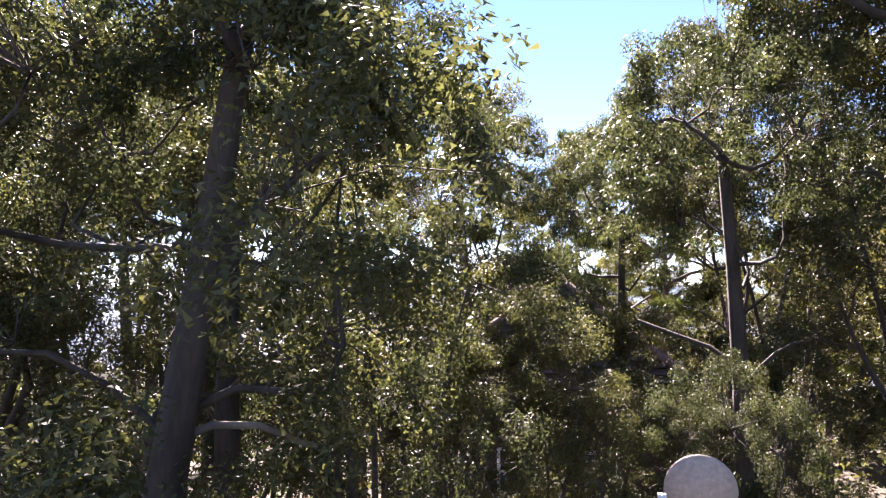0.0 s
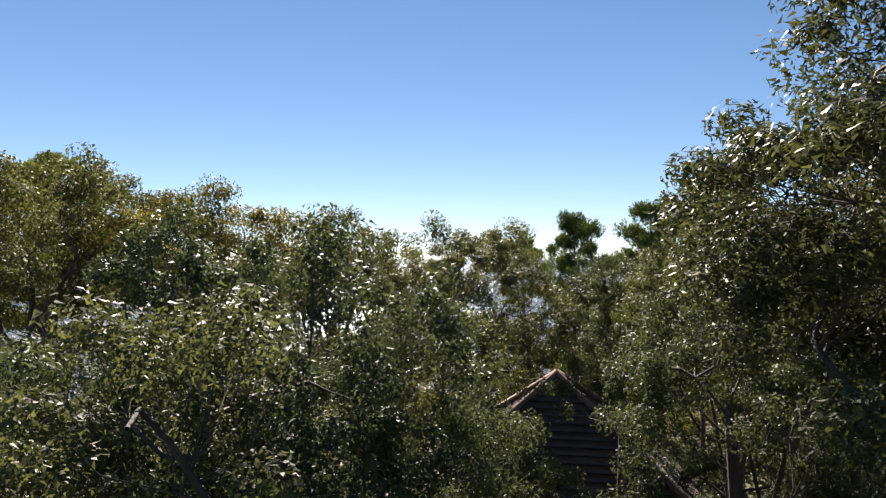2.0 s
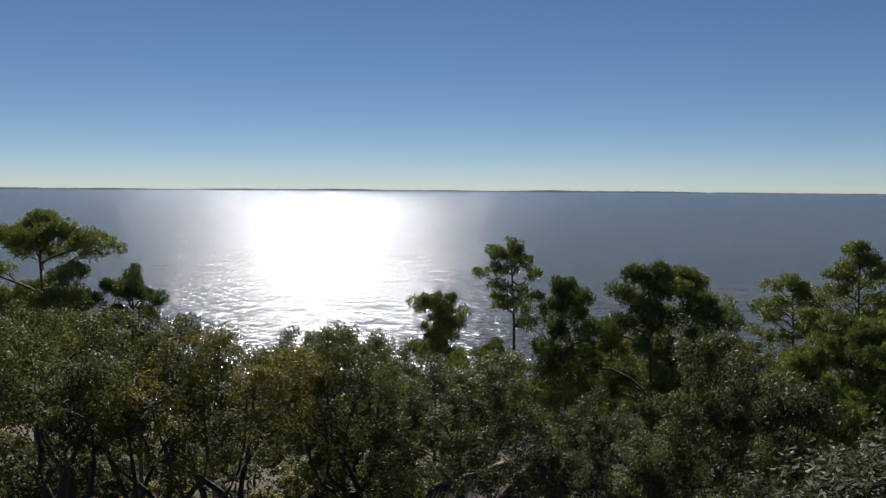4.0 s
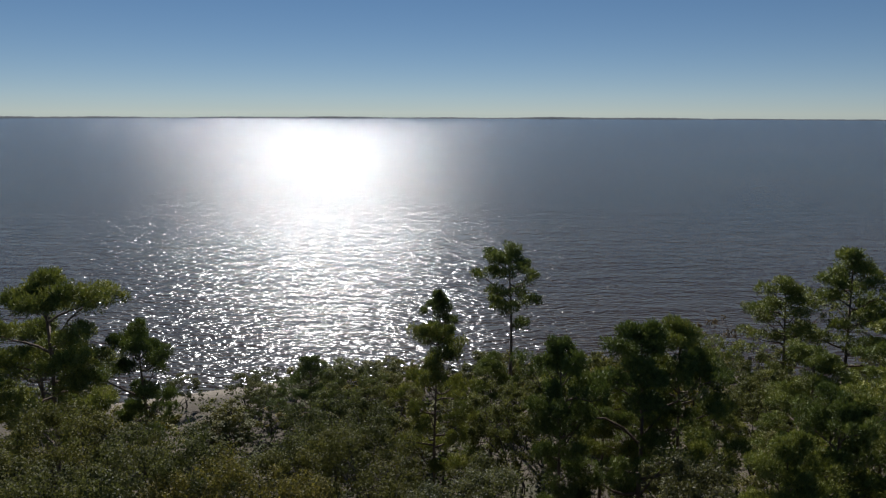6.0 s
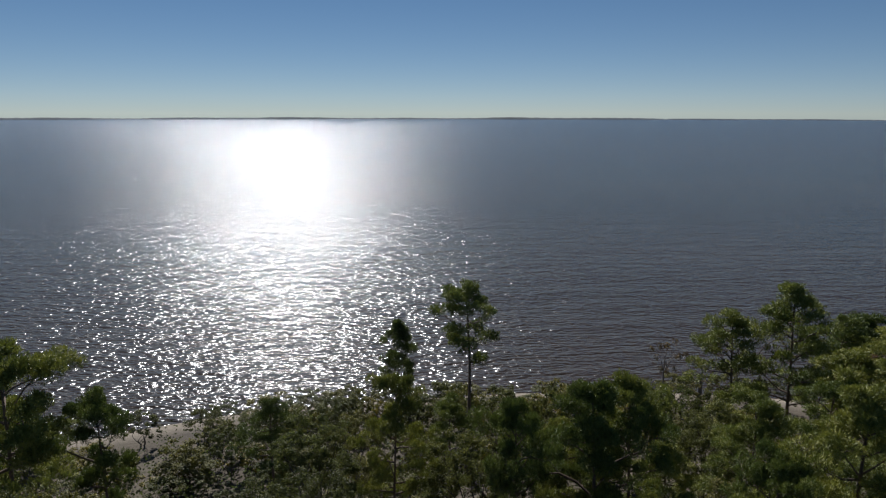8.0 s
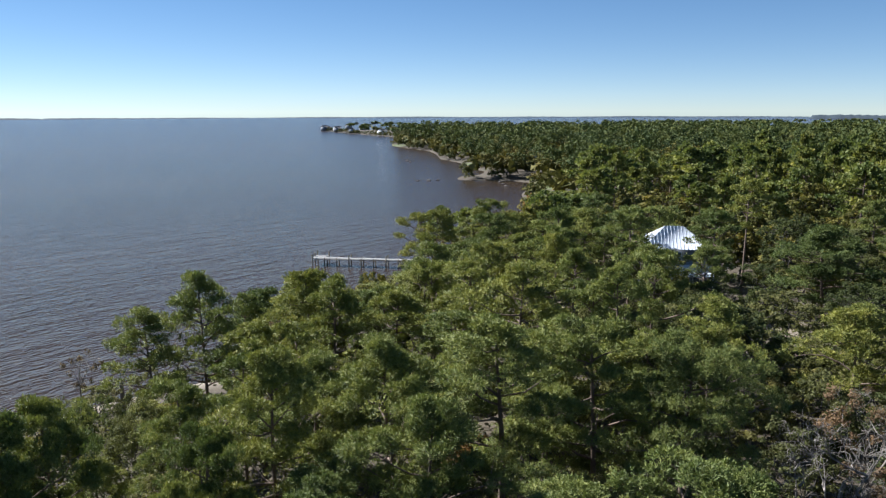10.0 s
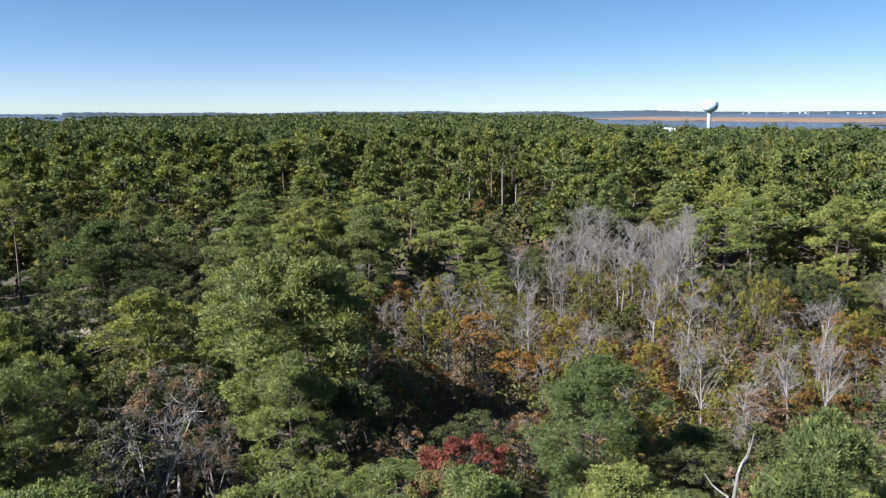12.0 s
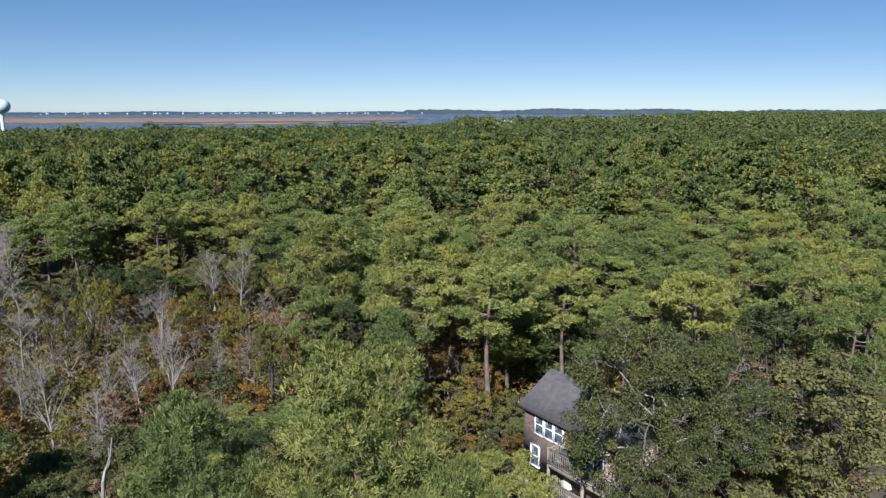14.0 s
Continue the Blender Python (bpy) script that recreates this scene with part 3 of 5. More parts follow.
def pine_pair(seed, H, R, base, limbs, subs, material, label, soft=1.0, flat=0.60):
    make = lambda *a, **k: proto("pine_tree", pine_meshes(seed, H, R, base, *a, flat=flat, **k), label, PINE_G)
    lite = make(limbs, subs, 26, 0.32 * soft, 8, 0.10, material, pad=0.72 * soft, sides=5)
    far = make(limbs - 6, subs - 1, 7, 0.70 * soft, 5, 0.28, WOOD_NEEDLES, pad=0.95 * soft, sides=4)
    fine = (56, 0.25, 9, 0.080, 0.70) if soft == 1.0 else (32, 0.27, 12, 0.080, 0.66)
    full = pine_meshes(seed, H, R, base, limbs, subs, *fine[:4], material, pad=fine[4] * soft, flat=flat, spread=0.55 if soft == 1.0 else 0.62, taper=0.55 if soft == 1.0 else 0.28)
    return proto("pine_tree", full, label, PINE_G, lite, far)


def oak_pair(seed, H, R, material, label):
    make = lambda *a, **k: proto("oak_tree", oak_meshes(seed, H, R, 0.12, *a, material, **k), label, OAK_G)
    lite = make(120, 70, 0.23, sides=5, aspect=0.65, clump=0.125, billows=15)
    far = proto("oak_tree", oak_meshes(seed, H, R, 0.12, 64, 20, 0.55, WOOD_LEAVES, sides=4, aspect=0.7, clump=0.15, billows=11), label, OAK_G)
    return proto("oak_tree", oak_meshes(seed, H, R, 0.12, 150, 150, 0.145, material, aspect=0.6, clump=0.115, billows=16), label, OAK_G, lite, far)


pines = [pine_pair(20 + i, 16, 4.4, b, n, 4, NEEDLES, P_LABEL) for i, (b, n) in enumerate(((0.34, 26), (0.44, 22), (0.26, 28), (0.50, 20)))]
tall_pines = [pine_pair(30 + i, 18, 3.4, b, 17, 4, NEEDLES, SLIM_LABEL) for i, b in enumerate((0.58, 0.66))]
soft_pines = [pine_pair(40 + i, 16, 4.6, b, 34, 5, NEEDLES_GREY, SOFT_LABEL, 1.25, 0.75) for i, b in enumerate((0.20, 0.28))]
oaks = [oak_pair(50 + i, 13, 4.6, mt, lb) for i, (mt, lb) in enumerate(((OAK, O_LABEL), (OAK_OLIVE, OLIVE_LABEL), (OAK, O_LABEL), (OAK_OLIVE, OLIVE_LABEL)))]
# live oaks of the bluff: several slim stems, and the crown only at the top
stem_oaks = [proto("oak_tree", oak_meshes(54 + i, 14, 4.0, b, 130, 200, 0.092, mt, stems=n, aspect=0.55, clump=0.12, billows=13, twig=0.07), "live oak on slim dark stems with a high crown", OAK_G)
             for i, (b, n, mt) in enumerate(((0.64, 3, BLUFF_OAK), (0.60, 2, BLUFF_OAK), (0.67, 3, BLUFF_OLIVE)))]
shrubs = [proto("shrub", oak_meshes(60 + i, 4.5, 2.2, 0.02, 56, 60, 0.16, mt, stems=2, sides=4, aspect=0.6, clump=0.15, billows=8), lb, SHRUB_G)
          for i, (mt, lb) in enumerate(((OAK_OLIVE, "dense olive green evergreen shrub"), (YELLOW, "low yellowing autumn shrub"), (ORANGE, "low orange autumn shrub"), (RUST, "low withered brown shrub")))]
bares = [proto("bare_tree", bare_meshes(70 + i, 14, 2.6, 30, 22, DEAD_BARK, sp), "leafless pale grey tree with fine twigs", BARE_G) for i, sp in enumerate((0.6, 0.8, 1.0))]
sapling = proto("bare_tree", bare_meshes(75, 6, 1.4, 16, 16, DEAD_BARK, 0.8), "small leafless grey swamp sapling", BARE_G)
yellow_tree = proto("autumn_tree", oak_meshes(80, 9, 2.6, 0.15, 60, 46, 0.20, YELLOW, upright=0.8, aspect=0.6, clump=0.15, billows=9), "thin tree with yellow-green autumn leaves", "autumn trees")
orange_tree = proto("autumn_tree", oak_meshes(81, 9, 2.8, 0.15, 64, 50, 0.20, ORANGE, aspect=0.6, clump=0.15, billows=9), "tree with orange autumn leaves", "autumn trees")
red_tree = proto("autumn_tree", oak_meshes(82, 9, 3.0, 0.2, 130, 110, 0.13, RED, aspect=0.6, clump=0.13, billows=14), "tree with a dense dark red crown", "autumn trees")
rust_tree = proto("autumn_tree", oak_meshes(83, 10, 3.2, 0.25, 100, 70, 0.15, RUST, DEAD_BARK, bare=0.45, aspect=0.55, clump=0.12, billows=10), "half-dead tree with pinkish brown leaves and bare branches", "autumn trees")

silver_tree = proto("dead_tree", oak_meshes(130, 11, 4.0, 0.22, 110, 0, 0.1, RUST, DEAD_BARK, bare=1.0, billows=10, twig=0.17), "leaning dead tree with silvery bare limbs", "bleached snags")
limb_oak = proto("oak_tree", oak_meshes(97, 15, 5.0, 0.04, 260, 210, 0.125, OAK, DEAD_BARK, bare=0.10, aspect=0.6, clump=0.12, billows=20), "dark oak with pale grey limbs before the house", OAK_G)
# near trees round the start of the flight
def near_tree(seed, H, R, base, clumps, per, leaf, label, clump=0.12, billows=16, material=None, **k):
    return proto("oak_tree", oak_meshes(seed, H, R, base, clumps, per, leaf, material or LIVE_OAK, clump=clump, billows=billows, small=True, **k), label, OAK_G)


SMALL_LABEL, LONG_LABEL = "live oak with small glossy dark leaves", "oak with long olive leaves, backlit"
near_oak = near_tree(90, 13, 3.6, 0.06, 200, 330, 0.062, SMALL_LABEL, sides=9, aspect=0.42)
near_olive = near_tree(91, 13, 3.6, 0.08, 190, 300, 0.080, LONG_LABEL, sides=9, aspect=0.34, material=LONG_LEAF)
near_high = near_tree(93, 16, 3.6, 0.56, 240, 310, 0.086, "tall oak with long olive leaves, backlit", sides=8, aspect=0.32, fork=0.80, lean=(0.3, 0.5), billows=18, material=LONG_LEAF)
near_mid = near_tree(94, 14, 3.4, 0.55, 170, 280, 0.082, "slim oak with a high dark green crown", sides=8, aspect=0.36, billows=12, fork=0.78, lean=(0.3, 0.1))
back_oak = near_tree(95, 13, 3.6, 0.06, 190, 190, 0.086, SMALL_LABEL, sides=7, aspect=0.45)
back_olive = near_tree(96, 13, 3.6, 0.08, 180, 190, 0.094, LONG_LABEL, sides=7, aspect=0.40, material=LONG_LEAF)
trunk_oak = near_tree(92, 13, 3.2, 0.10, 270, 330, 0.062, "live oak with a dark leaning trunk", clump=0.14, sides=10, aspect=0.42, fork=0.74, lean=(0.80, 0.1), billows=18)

NEAR = [  # pattern, x, y, top, radius, turn
    (trunk_oak, -2.15, 6.1, 15.8, 3.0, 0), (near_mid, -1.9, 8.3, 16.7, 2.5, 140), (near_oak, -6.2, 8.8, 15.3, 3.3, 130), (near_high, 6.05, 7.2, 19.4, 3.4, 60), (near_high, 7.4, 9.6, 18.9, 3.0, 200), (near_mid, 4.9, 11.8, 16.4, 2.4, 200),
    (back_oak, -0.2, 13.4, 15.2, 2.8, 250), (stem_oaks[0], -10.6, 17.5, 18.8, 3.4, 300), (back_olive, 8.8, 12.8, 16.0, 3.2, 10), (back_oak, -4.0, 16.0, 14.6, 2.6, 75),
    (near_olive, 9.4, 6.8, 15.0, 2.8, 150), (back_olive, 8.0, 18.3, 18.4, 3.0, 280), (stem_oaks[2], -6.4, 19.2, 18.2, 3.0, 10), (near_mid, 0.7, 20.6, 17.3, 3.0, 190),
    (near_mid, 4.9, 19.4, 16.2, 2.3, 80), (near_mid, 6.6, 17.0, 17.0, 2.4, 310),
    (back_olive, 4.2, 15.4, 11.2, 1.8, 20), (back_olive, 7.2, 15.6, 11.0, 2.0, 120), (back_oak, 1.2, 16.6, 13.0, 2.2, 60), (back_oak, 3.0, 14.4, 11.6, 1.9, 160), (back_olive, 8.6, 20.6, 11.4, 2.0, 220),
    (near_oak, -3.6, 9.8, 15.3, 2.6, 100), (near_oak, -0.5, 9.6, 15.4, 2.2, 15),
    (near_oak, 4.2, 10.2, 10.6, 1.3, 70), (near_oak, -9.5, 11.0, 14.2, 3.3, 45), (near_oak, -4.6, 11.6, 14.6, 2.6, 330), (near_oak, 1.6, 11.0, 11.5, 1.8, 200),
]
for p, x, y, top, rad, turn in NEAR:
    stand(p, x, y, top, rad, turn)

FRONT = [  # the wood between the flight and the water
    (stem_oaks[0], -14.2, 18.0, 18.9, 3.2, 200), (stem_oaks[1], -8.6, 21.0, 18.3, 3.0, 40), (stem_oaks[2], -3.4, 22.4, 17.7, 2.8, 300), (stem_oaks[0], -12.6, 22.6, 18.2, 3.0, 100), (stem_oaks[1], -18.4, 21.5, 18.8, 3.4, 10),
    (pines[0], -9.8, 51.0, 10.5, 2.6, 0), (oaks[3], -3.8, 46.0, 11.0, 2.8, 200),
    (tall_pines[0], 5.5, 55.7, 18.2, 2.8, 0), (pines[0], 30.7, 53.1, 18.3, 4.2, 40), (pines[1], 26.9, 55.0, 15.6, 3.4, 90), (pines[3], -18.4, 32.0, 20.9, 4.0, 10),
    (tall_pines[0], -14.4, 33.6, 18.4, 1.9, 60), (pines[0], 9.3, 32.0, 18.8, 3.6, 120), (pines[1], 5.4, 31.6, 18.2, 2.2, 200),
    (stem_oaks[0], -4.2, 26.0, 16.8, 3.0, 30), (pines[2], -0.4, 40.6, 16.2, 2.4, 0),
    (oaks[2], -5.7, 42.8, 13.0, 3.0, 45), (pines[1], 8.6, 36.5, 15.0, 2.6, 220), (pines[0], 13.0, 25.2, 16.5, 2.8, 160),
]
FRONT_MORE = [
    (oaks[2], 3.7, 39.6, 13.0, 2.8, 80), (oaks[0], 19.1, 48.9, 12.0, 2.6, 110), (soft_pines[1], -0.3, 72.0, 10.4, 1.9, 10), (pines[1], -22.0, 38.0, 17.0, 3.4, 70),
    (oaks[1], 12.8, 19.5, 14.0, 3.4, 310), (oaks[3], 17.5, 16.5, 15.0, 3.6, 20), (pines[2], 16.3, 27.8, 17.0, 2.8, 130),
    (pines[2], 19.9, 37.0, 16.0, 3.4, 300), (oaks[1], -2.6, 23.6, 14.8, 2.4, 220),
]
FRONT_ROW = [
    (pines[1], 11.6, 33.8, 18.4, 2.6, 130),
]
FRONT += FRONT_MORE + FRONT_ROW
for p, x, y, top, rad, turn in FRONT:
    stand(p, x, y, top, rad, turn)

EAST = [
    (pines[0], 26.8, 27.0, 19.0, 4.6, 15), (pines[1], 32.4, 23.3, 19.5, 5.0, 75), (pines[2], 37.6, 20.0, 19.0, 4.8, 140), (soft_pines[0], 39.2, 14.8, 18.5, 3.9, 200), (pines[0], 23.9, 20.9, 18.0, 4.0, 260),
    (pines[1], 27.9, 34.4, 16.0, 3.7, 310), (pines[2], 26.6, 41.0, 15.0, 3.2, 30), (pines[0], 40.6, 51.5, 17.0, 3.9, 90), (tall_pines[1], 83.2, 72.7, 17.0, 3.0, 0), (pines[2], 91.5, 69.9, 17.5, 4.3, 180),
    (pines[0], 71.4, 44.3, 18.0, 4.2, 230), (pines[1], 88.2, 50.4, 18.0, 4.8, 280), (pines[2], 104.5, 47.5, 17.0, 5.3, 330), (tall_pines[0], 79.0, 38.6, 20.2, 3.2, 0), (soft_pines[1], 99.9, 22.8, 17.0, 5.6, 45), (pines[1], 63.0, 56.2, 16.0, 4.2, 100),
    (oaks[1], 65.9, 23.5, 14.0, 5.6, 160), (rust_tree, 49.3, 7.3, 14.6, 3.1, 20), (silver_tree, 42.6, 7.6, 14.6, 3.6, 200), (rust_tree, 45.0, 4.4, 12.0, 2.0, 100), (oaks[3], 74.4, 19.6, 14.0, 4.9, 240), (oaks[1], 77.0, 33.5, 12.2, 4.6, 30), (oaks[0], 80.0, 30.5, 12.0, 4.2, 130), (pines[1], 82.2, 31.0, 16.0, 3.4, 220), (pines[3], 77.6, 37.0, 15.6, 3.0, 300),
]
for p, x, y, top, rad, turn in EAST:
    stand(p, x, y, top, rad, turn)

SOUTH = [
    (soft_pines[0], 55.0, -1.8, 20.0, 5.6, 0), (soft_pines[1], 40.2, -19.1, 15.6, 4.6, 90), (red_tree, 39.9, -10.3, 12.0, 2.9, 0), (orange_tree, 70.8, -19.3, 10.0, 3.2, 0), (pines[0], 121.7, 3.3, 18.0, 7.0, 50),
    (soft_pines[1], 111.5, -7.3, 15.0, 4.6, 110), (pines[1], 103.9, -26.0, 14.0, 4.8, 170), (oaks[0], 64.4, 21.1, 14.0, 4.9, 230), (oaks[1], 66.5, 9.0, 13.0, 4.5, 290),
    (soft_pines[1], 11.0, -22.0, 18.8, 2.6, 10), (soft_pines[0], 16.2, -24.0, 21.3, 4.4, 30), (soft_pines[1], 21.4, -19.5, 20.0, 3.5, 90), (pines[0], 73.4, -88.7, 18.0, 7.0, 150), (pines[1], 47.9, -85.0, 19.0, 6.4, 210), (tall_pines[0], 23.3, -54.6, 18.8, 4.2, 0),
    (pines[2], 54.0, -76.7, 17.0, 6.0, 270), (pines[0], 88.8, -80.3, 18.0, 7.0, 330),
]
SOUTH_WEST = [(soft_pines[1], 29.8, -49.6, 15.0, 3.2, 60), (limb_oak, 7.7, -41.0, 18.9, 4.9, 120), (limb_oak, 5.0, -45.5, 17.6, 4.4, 250), (oaks[2], 5.4, -36.8, 13.6, 3.2, 40), (oaks[3], -2.0, -49.0, 15.5, 4.4, 90), (oaks[1], -2.5, -58.5, 13.0, 5.0, 180), (rust_tree, 2.7, -62.0, 12.2, 4.2, 240),
              (tall_pines[1], 46.4, -81.4, 19.0, 5.0, 300), (tall_pines[0], 19.6, -63.4, 17.0, 3.4, 0), (orange_tree, 29.2, -61.5, 10.5, 2.2, 0), (orange_tree, 33.3, -59.7, 8.6, 2.2, 90), (orange_tree, 39.2, -61.5, 8.0, 2.2, 50), (yellow_tree, 22.6, -51.0, 8.6, 2.3, 30),
              (yellow_tree, 26.8, -53.6, 8.2, 2.4, 130), (yellow_tree, 25.5, -58.6, 9.4, 2.2, 200), (orange_tree, 24.6, -57.2, 8.6, 1.7, 20)]
for p, x, y, top, rad, turn in SOUTH + SOUTH_WEST:
    stand(p, x, y, top, rad, turn)


# ---------- the rest of the wood ----------
HOUSES = [(4.1, 27.5, 5.8), (12.5, -46.5, 7.5), (96.0, 40.0, 8.0)]      # x, y, clear radius


def free(x, y, gap):
    if math.hypot(x - 0.4, y) < 7.5:
        return False
    if 156.0 < math.degrees(math.atan2(x, y)) < 162.5 and math.hypot(x, y) < 48:      # open yard before the shake house
        return False
    if 149.0 < math.degrees(math.atan2(x, y)) < 161 and 36 < math.hypot(x, y) < 62:        # yellow thicket beside it
        return False
    if any(math.hypot(x - hx, y - hy) < hr for hx, hy, hr in HOUSES):
        return False
    return all((x - px) ** 2 + (y - py) ** 2 > (gap * 0.5 + pr * 0.60) ** 2 for px, py, pr in planted)


def in_patch(x, y, k=1.0):
    return any(math.hypot(x - px, y - py) < pr * k for px, py, pr, *c in PATCHES)


def cap(az, r):
    """How high the wood may grow before the bay."""
    if az < 33:
        return max(3.4, 29.6 - 0.37 * r)
    if az < 47:
        return 31.2 - 0.235 * r
    if 114 < az < 150 and r < 66:
        return max(6.5, 31.2 - (0.52 if r < 40 else 0.44) * r)
    if r < 44:
        return 31.2 - 0.52 * r
    if az < 56:
        return 31.2 - 0.135 * r
    if az < 60:
        return 31.2 - 0.109 * r
    if 62.5 < az < 69.5 and r < 97:
        return 31.2 - 0.178 * r
    if az > 150 and r < 46:
        return 31.2 - 0.68 * r
    if az > 148 and r < 60:
        return 31.2 - 0.42 * r
    return 99.0


rnd = random.Random(7)
SWAMP = (*around(118, 86), 36)
count = 0
for i in range(3400):
    az, r = rnd.uniform(-42, 186), 14 + 96 * math.sqrt(rnd.random())
    x, y = around(az, r)
    d = float(shore_distance(x, y)[0])
    if d < 2.5:
        continue
    swamp = math.hypot(x - SWAMP[0], y - SWAMP[1]) < SWAMP[2]
    if swamp:
        gap = 1.3
        if not free(x, y, gap):
            continue
        grey = r > 92 and 111 < az < 122
        pick = rnd.random()
        if grey and pick < 0.9:
            stand(rnd.choice(bares), x, y, rnd.uniform(14, 18.5), rnd.uniform(1.6, 2.4))
        elif r > 96 and pick < 0.7:
            stand(rnd.choice(oaks + pines[:2]), x, y, rnd.uniform(8, 12), rnd.uniform(2.2, 3.0))
        elif pick < 0.28:
            stand(sapling, x, y, rnd.uniform(7, 11), rnd.uniform(1.0, 1.6))
        elif pick < 0.40:
            stand(rnd.choice(bares), x, y, rnd.uniform(10, 15), rnd.uniform(1.4, 2.2))
        elif pick < 0.72:
            stand(rnd.choice(shrubs[:2] + shrubs + shrubs[1:]), x, y, rnd.uniform(5.5, 9.5), rnd.uniform(1.6, 2.6))
        elif pick < 0.84:
            stand(rnd.choice((orange_tree, rust_tree)), x, y, rnd.uniform(7, 10), rnd.uniform(1.5, 2.3))
        else:
            stand(yellow_tree, x, y, rnd.uniform(9, 13), rnd.uniform(1.5, 2.3))
        count += 1
        continue
    if in_patch(x, y, 0.9):
        continue
    front = az < 33
    if az < 3 and r > 23:          # open stems and low scrub above the beach
        if rnd.random() < 0.5:
            stand(rnd.choice(shrubs[:2] + shrubs[:1]), x, y, min(cap(az, r), float(ground_z(x, y)[0]) + rnd.uniform(2.2, 4.2)), rnd.uniform(1.6, 2.6))
        continue
    gap = 4.2 if front else 3.0 if r < 75 else 4.2
    if not free(x, y, gap):
        continue
    pick = rnd.random()
    lid = cap(az, r) + rnd.uniform(-1.0, 1.2)
    if az < 47 and lid < 9.5:
        stand(rnd.choice(shrubs[:2] + shrubs[:1]), x, y, max(lid, float(ground_z(x, y)[0]) + 2.2), rnd.uniform(1.8, 2.8))
    elif front:
        if pick < 0.42:
            stand(rnd.choice(oaks), x, y, min(lid, rnd.uniform(9.5, 14.5)), rnd.uniform(2.2, 3.2))
        elif pick < 0.75:
            stand(rnd.choice(pines), x, y, min(lid, rnd.uniform(10, 15.0)), rnd.uniform(2.2, 3.0))
        else:
            stand(rnd.choice(shrubs[:2]), x, y, min(lid, rnd.uniform(6, 8.5)), rnd.uniform(1.8, 2.6))
    else:
        if pick < (0.46 if az < 62 or az > 125 else 0.26):
            stand(rnd.choice(pines + soft_pines[:1]), x, y, min(lid, rnd.uniform(14, 19.5)), rnd.uniform(3.4, 4.8))
        elif pick < (0.56 if az < 62 or az > 125 else 0.34):
            stand(rnd.choice(tall_pines), x, y, min(lid, rnd.uniform(15.5, 19.5)), rnd.uniform(2.4, 3.4))
        elif pick < 0.84:
            stand(rnd.choice(oaks), x, y, min(lid, rnd.uniform(10, 14)), rnd.uniform(2.8, 4.2))
        elif pick < 0.90:
            stand(rust_tree, x, y, rnd.uniform(9, 12), rnd.uniform(2.0, 2.8))
        elif pick < 0.95:
            stand(yellow_tree, x, y, rnd.uniform(9, 12), rnd.uniform(1.8, 2.6))
        else:
            stand(rnd.choice(shrubs), x, y, rnd.uniform(6, 8), rnd.uniform(1.8, 2.6))
    count += 1


for i in range(70):
    x, y = around(rnd.uniform(149, 160), rnd.uniform(40, 62))
    if all((x - px) ** 2 + (y - py) ** 2 > 2.2 for px, py, pr in planted) and math.hypot(x - 12.5, y + 46.5) > 6.5:
        stand(rnd.choice((shrubs[1], shrubs[1], shrubs[2], shrubs[0])), x, y, rnd.uniform(5.2, 7.4), rnd.uniform(1.3, 2.0))


def brush(name, seed, cx, cy, radius, n, material, leaf, h, label):
    """Low tangled undergrowth: very many small leaves in clumps on the ground."""
    rs = np.random.RandomState(seed)
    g = Geo()
    a, r = rs.uniform(0, 2 * np.pi, n), radius * np.sqrt(rs.rand(n))
    x, y = cx + r * np.cos(a), cy + r * np.sin(a)
    keep = np.array([free_of_houses(p, q) for p, q in zip(x, y)]) & (shore_distance(x, y) > 2)
    x, y = x[keep], y[keep]
    z, per = ground_z(x, y), 16
    hh = h * rs.uniform(0.5, 1.4, len(x))
    c = np.repeat(np.stack([x, y, z], 1), per, 0)
    e = rs.normal(size=(len(c), 3)) * [0.5, 0.5, 0]
    e[:, 2] = np.repeat(hh, per) * rs.rand(len(c)) ** 0.7
    leaves(g, rs, c + e, rs.normal(size=e.shape) + [0, 0, 0.7], leaf, 0.55)
    return tagged(new(name, g.mesh(name, material)), label, "undergrowth", kind="stuff")


def free_of_houses(x, y):
    return all(math.hypot(x - hx, y - hy) > hr * 0.8 for hx, hy, hr in HOUSES) and math.hypot(x - 0.4, y) > 2


brush("brush", 31, SWAMP[0], SWAMP[1], 38, 2600, RUST, 0.34, 1.6, "tangled brown and tan swamp brush")
brush("brush", 32, SWAMP[0], SWAMP[1], 38, 1500, OAK_OLIVE, 0.34, 2.0, "olive green swamp brush")
brush("brush", 33, SWAMP[0], SWAMP[1], 38, 700, YELLOW, 0.32, 2.2, "yellow-green swamp brush")
brush("brush", 34, 2, 30, 42, 2600, OAK, 0.28, 2.2, "dark evergreen undergrowth below the trees")
brush("brush", 35, 55, 5, 60, 3600, OAK_OLIVE, 0.36, 2.2, "olive undergrowth below the trees")
brush("brush", 37, 34, -62, 40, 1500, ORANGE, 0.30, 2.0, "orange autumn undergrowth below the pines")
brush("brush", 36, 20, -58, 45, 2600, YELLOW, 0.34, 2.0, "yellowing undergrowth round the house")


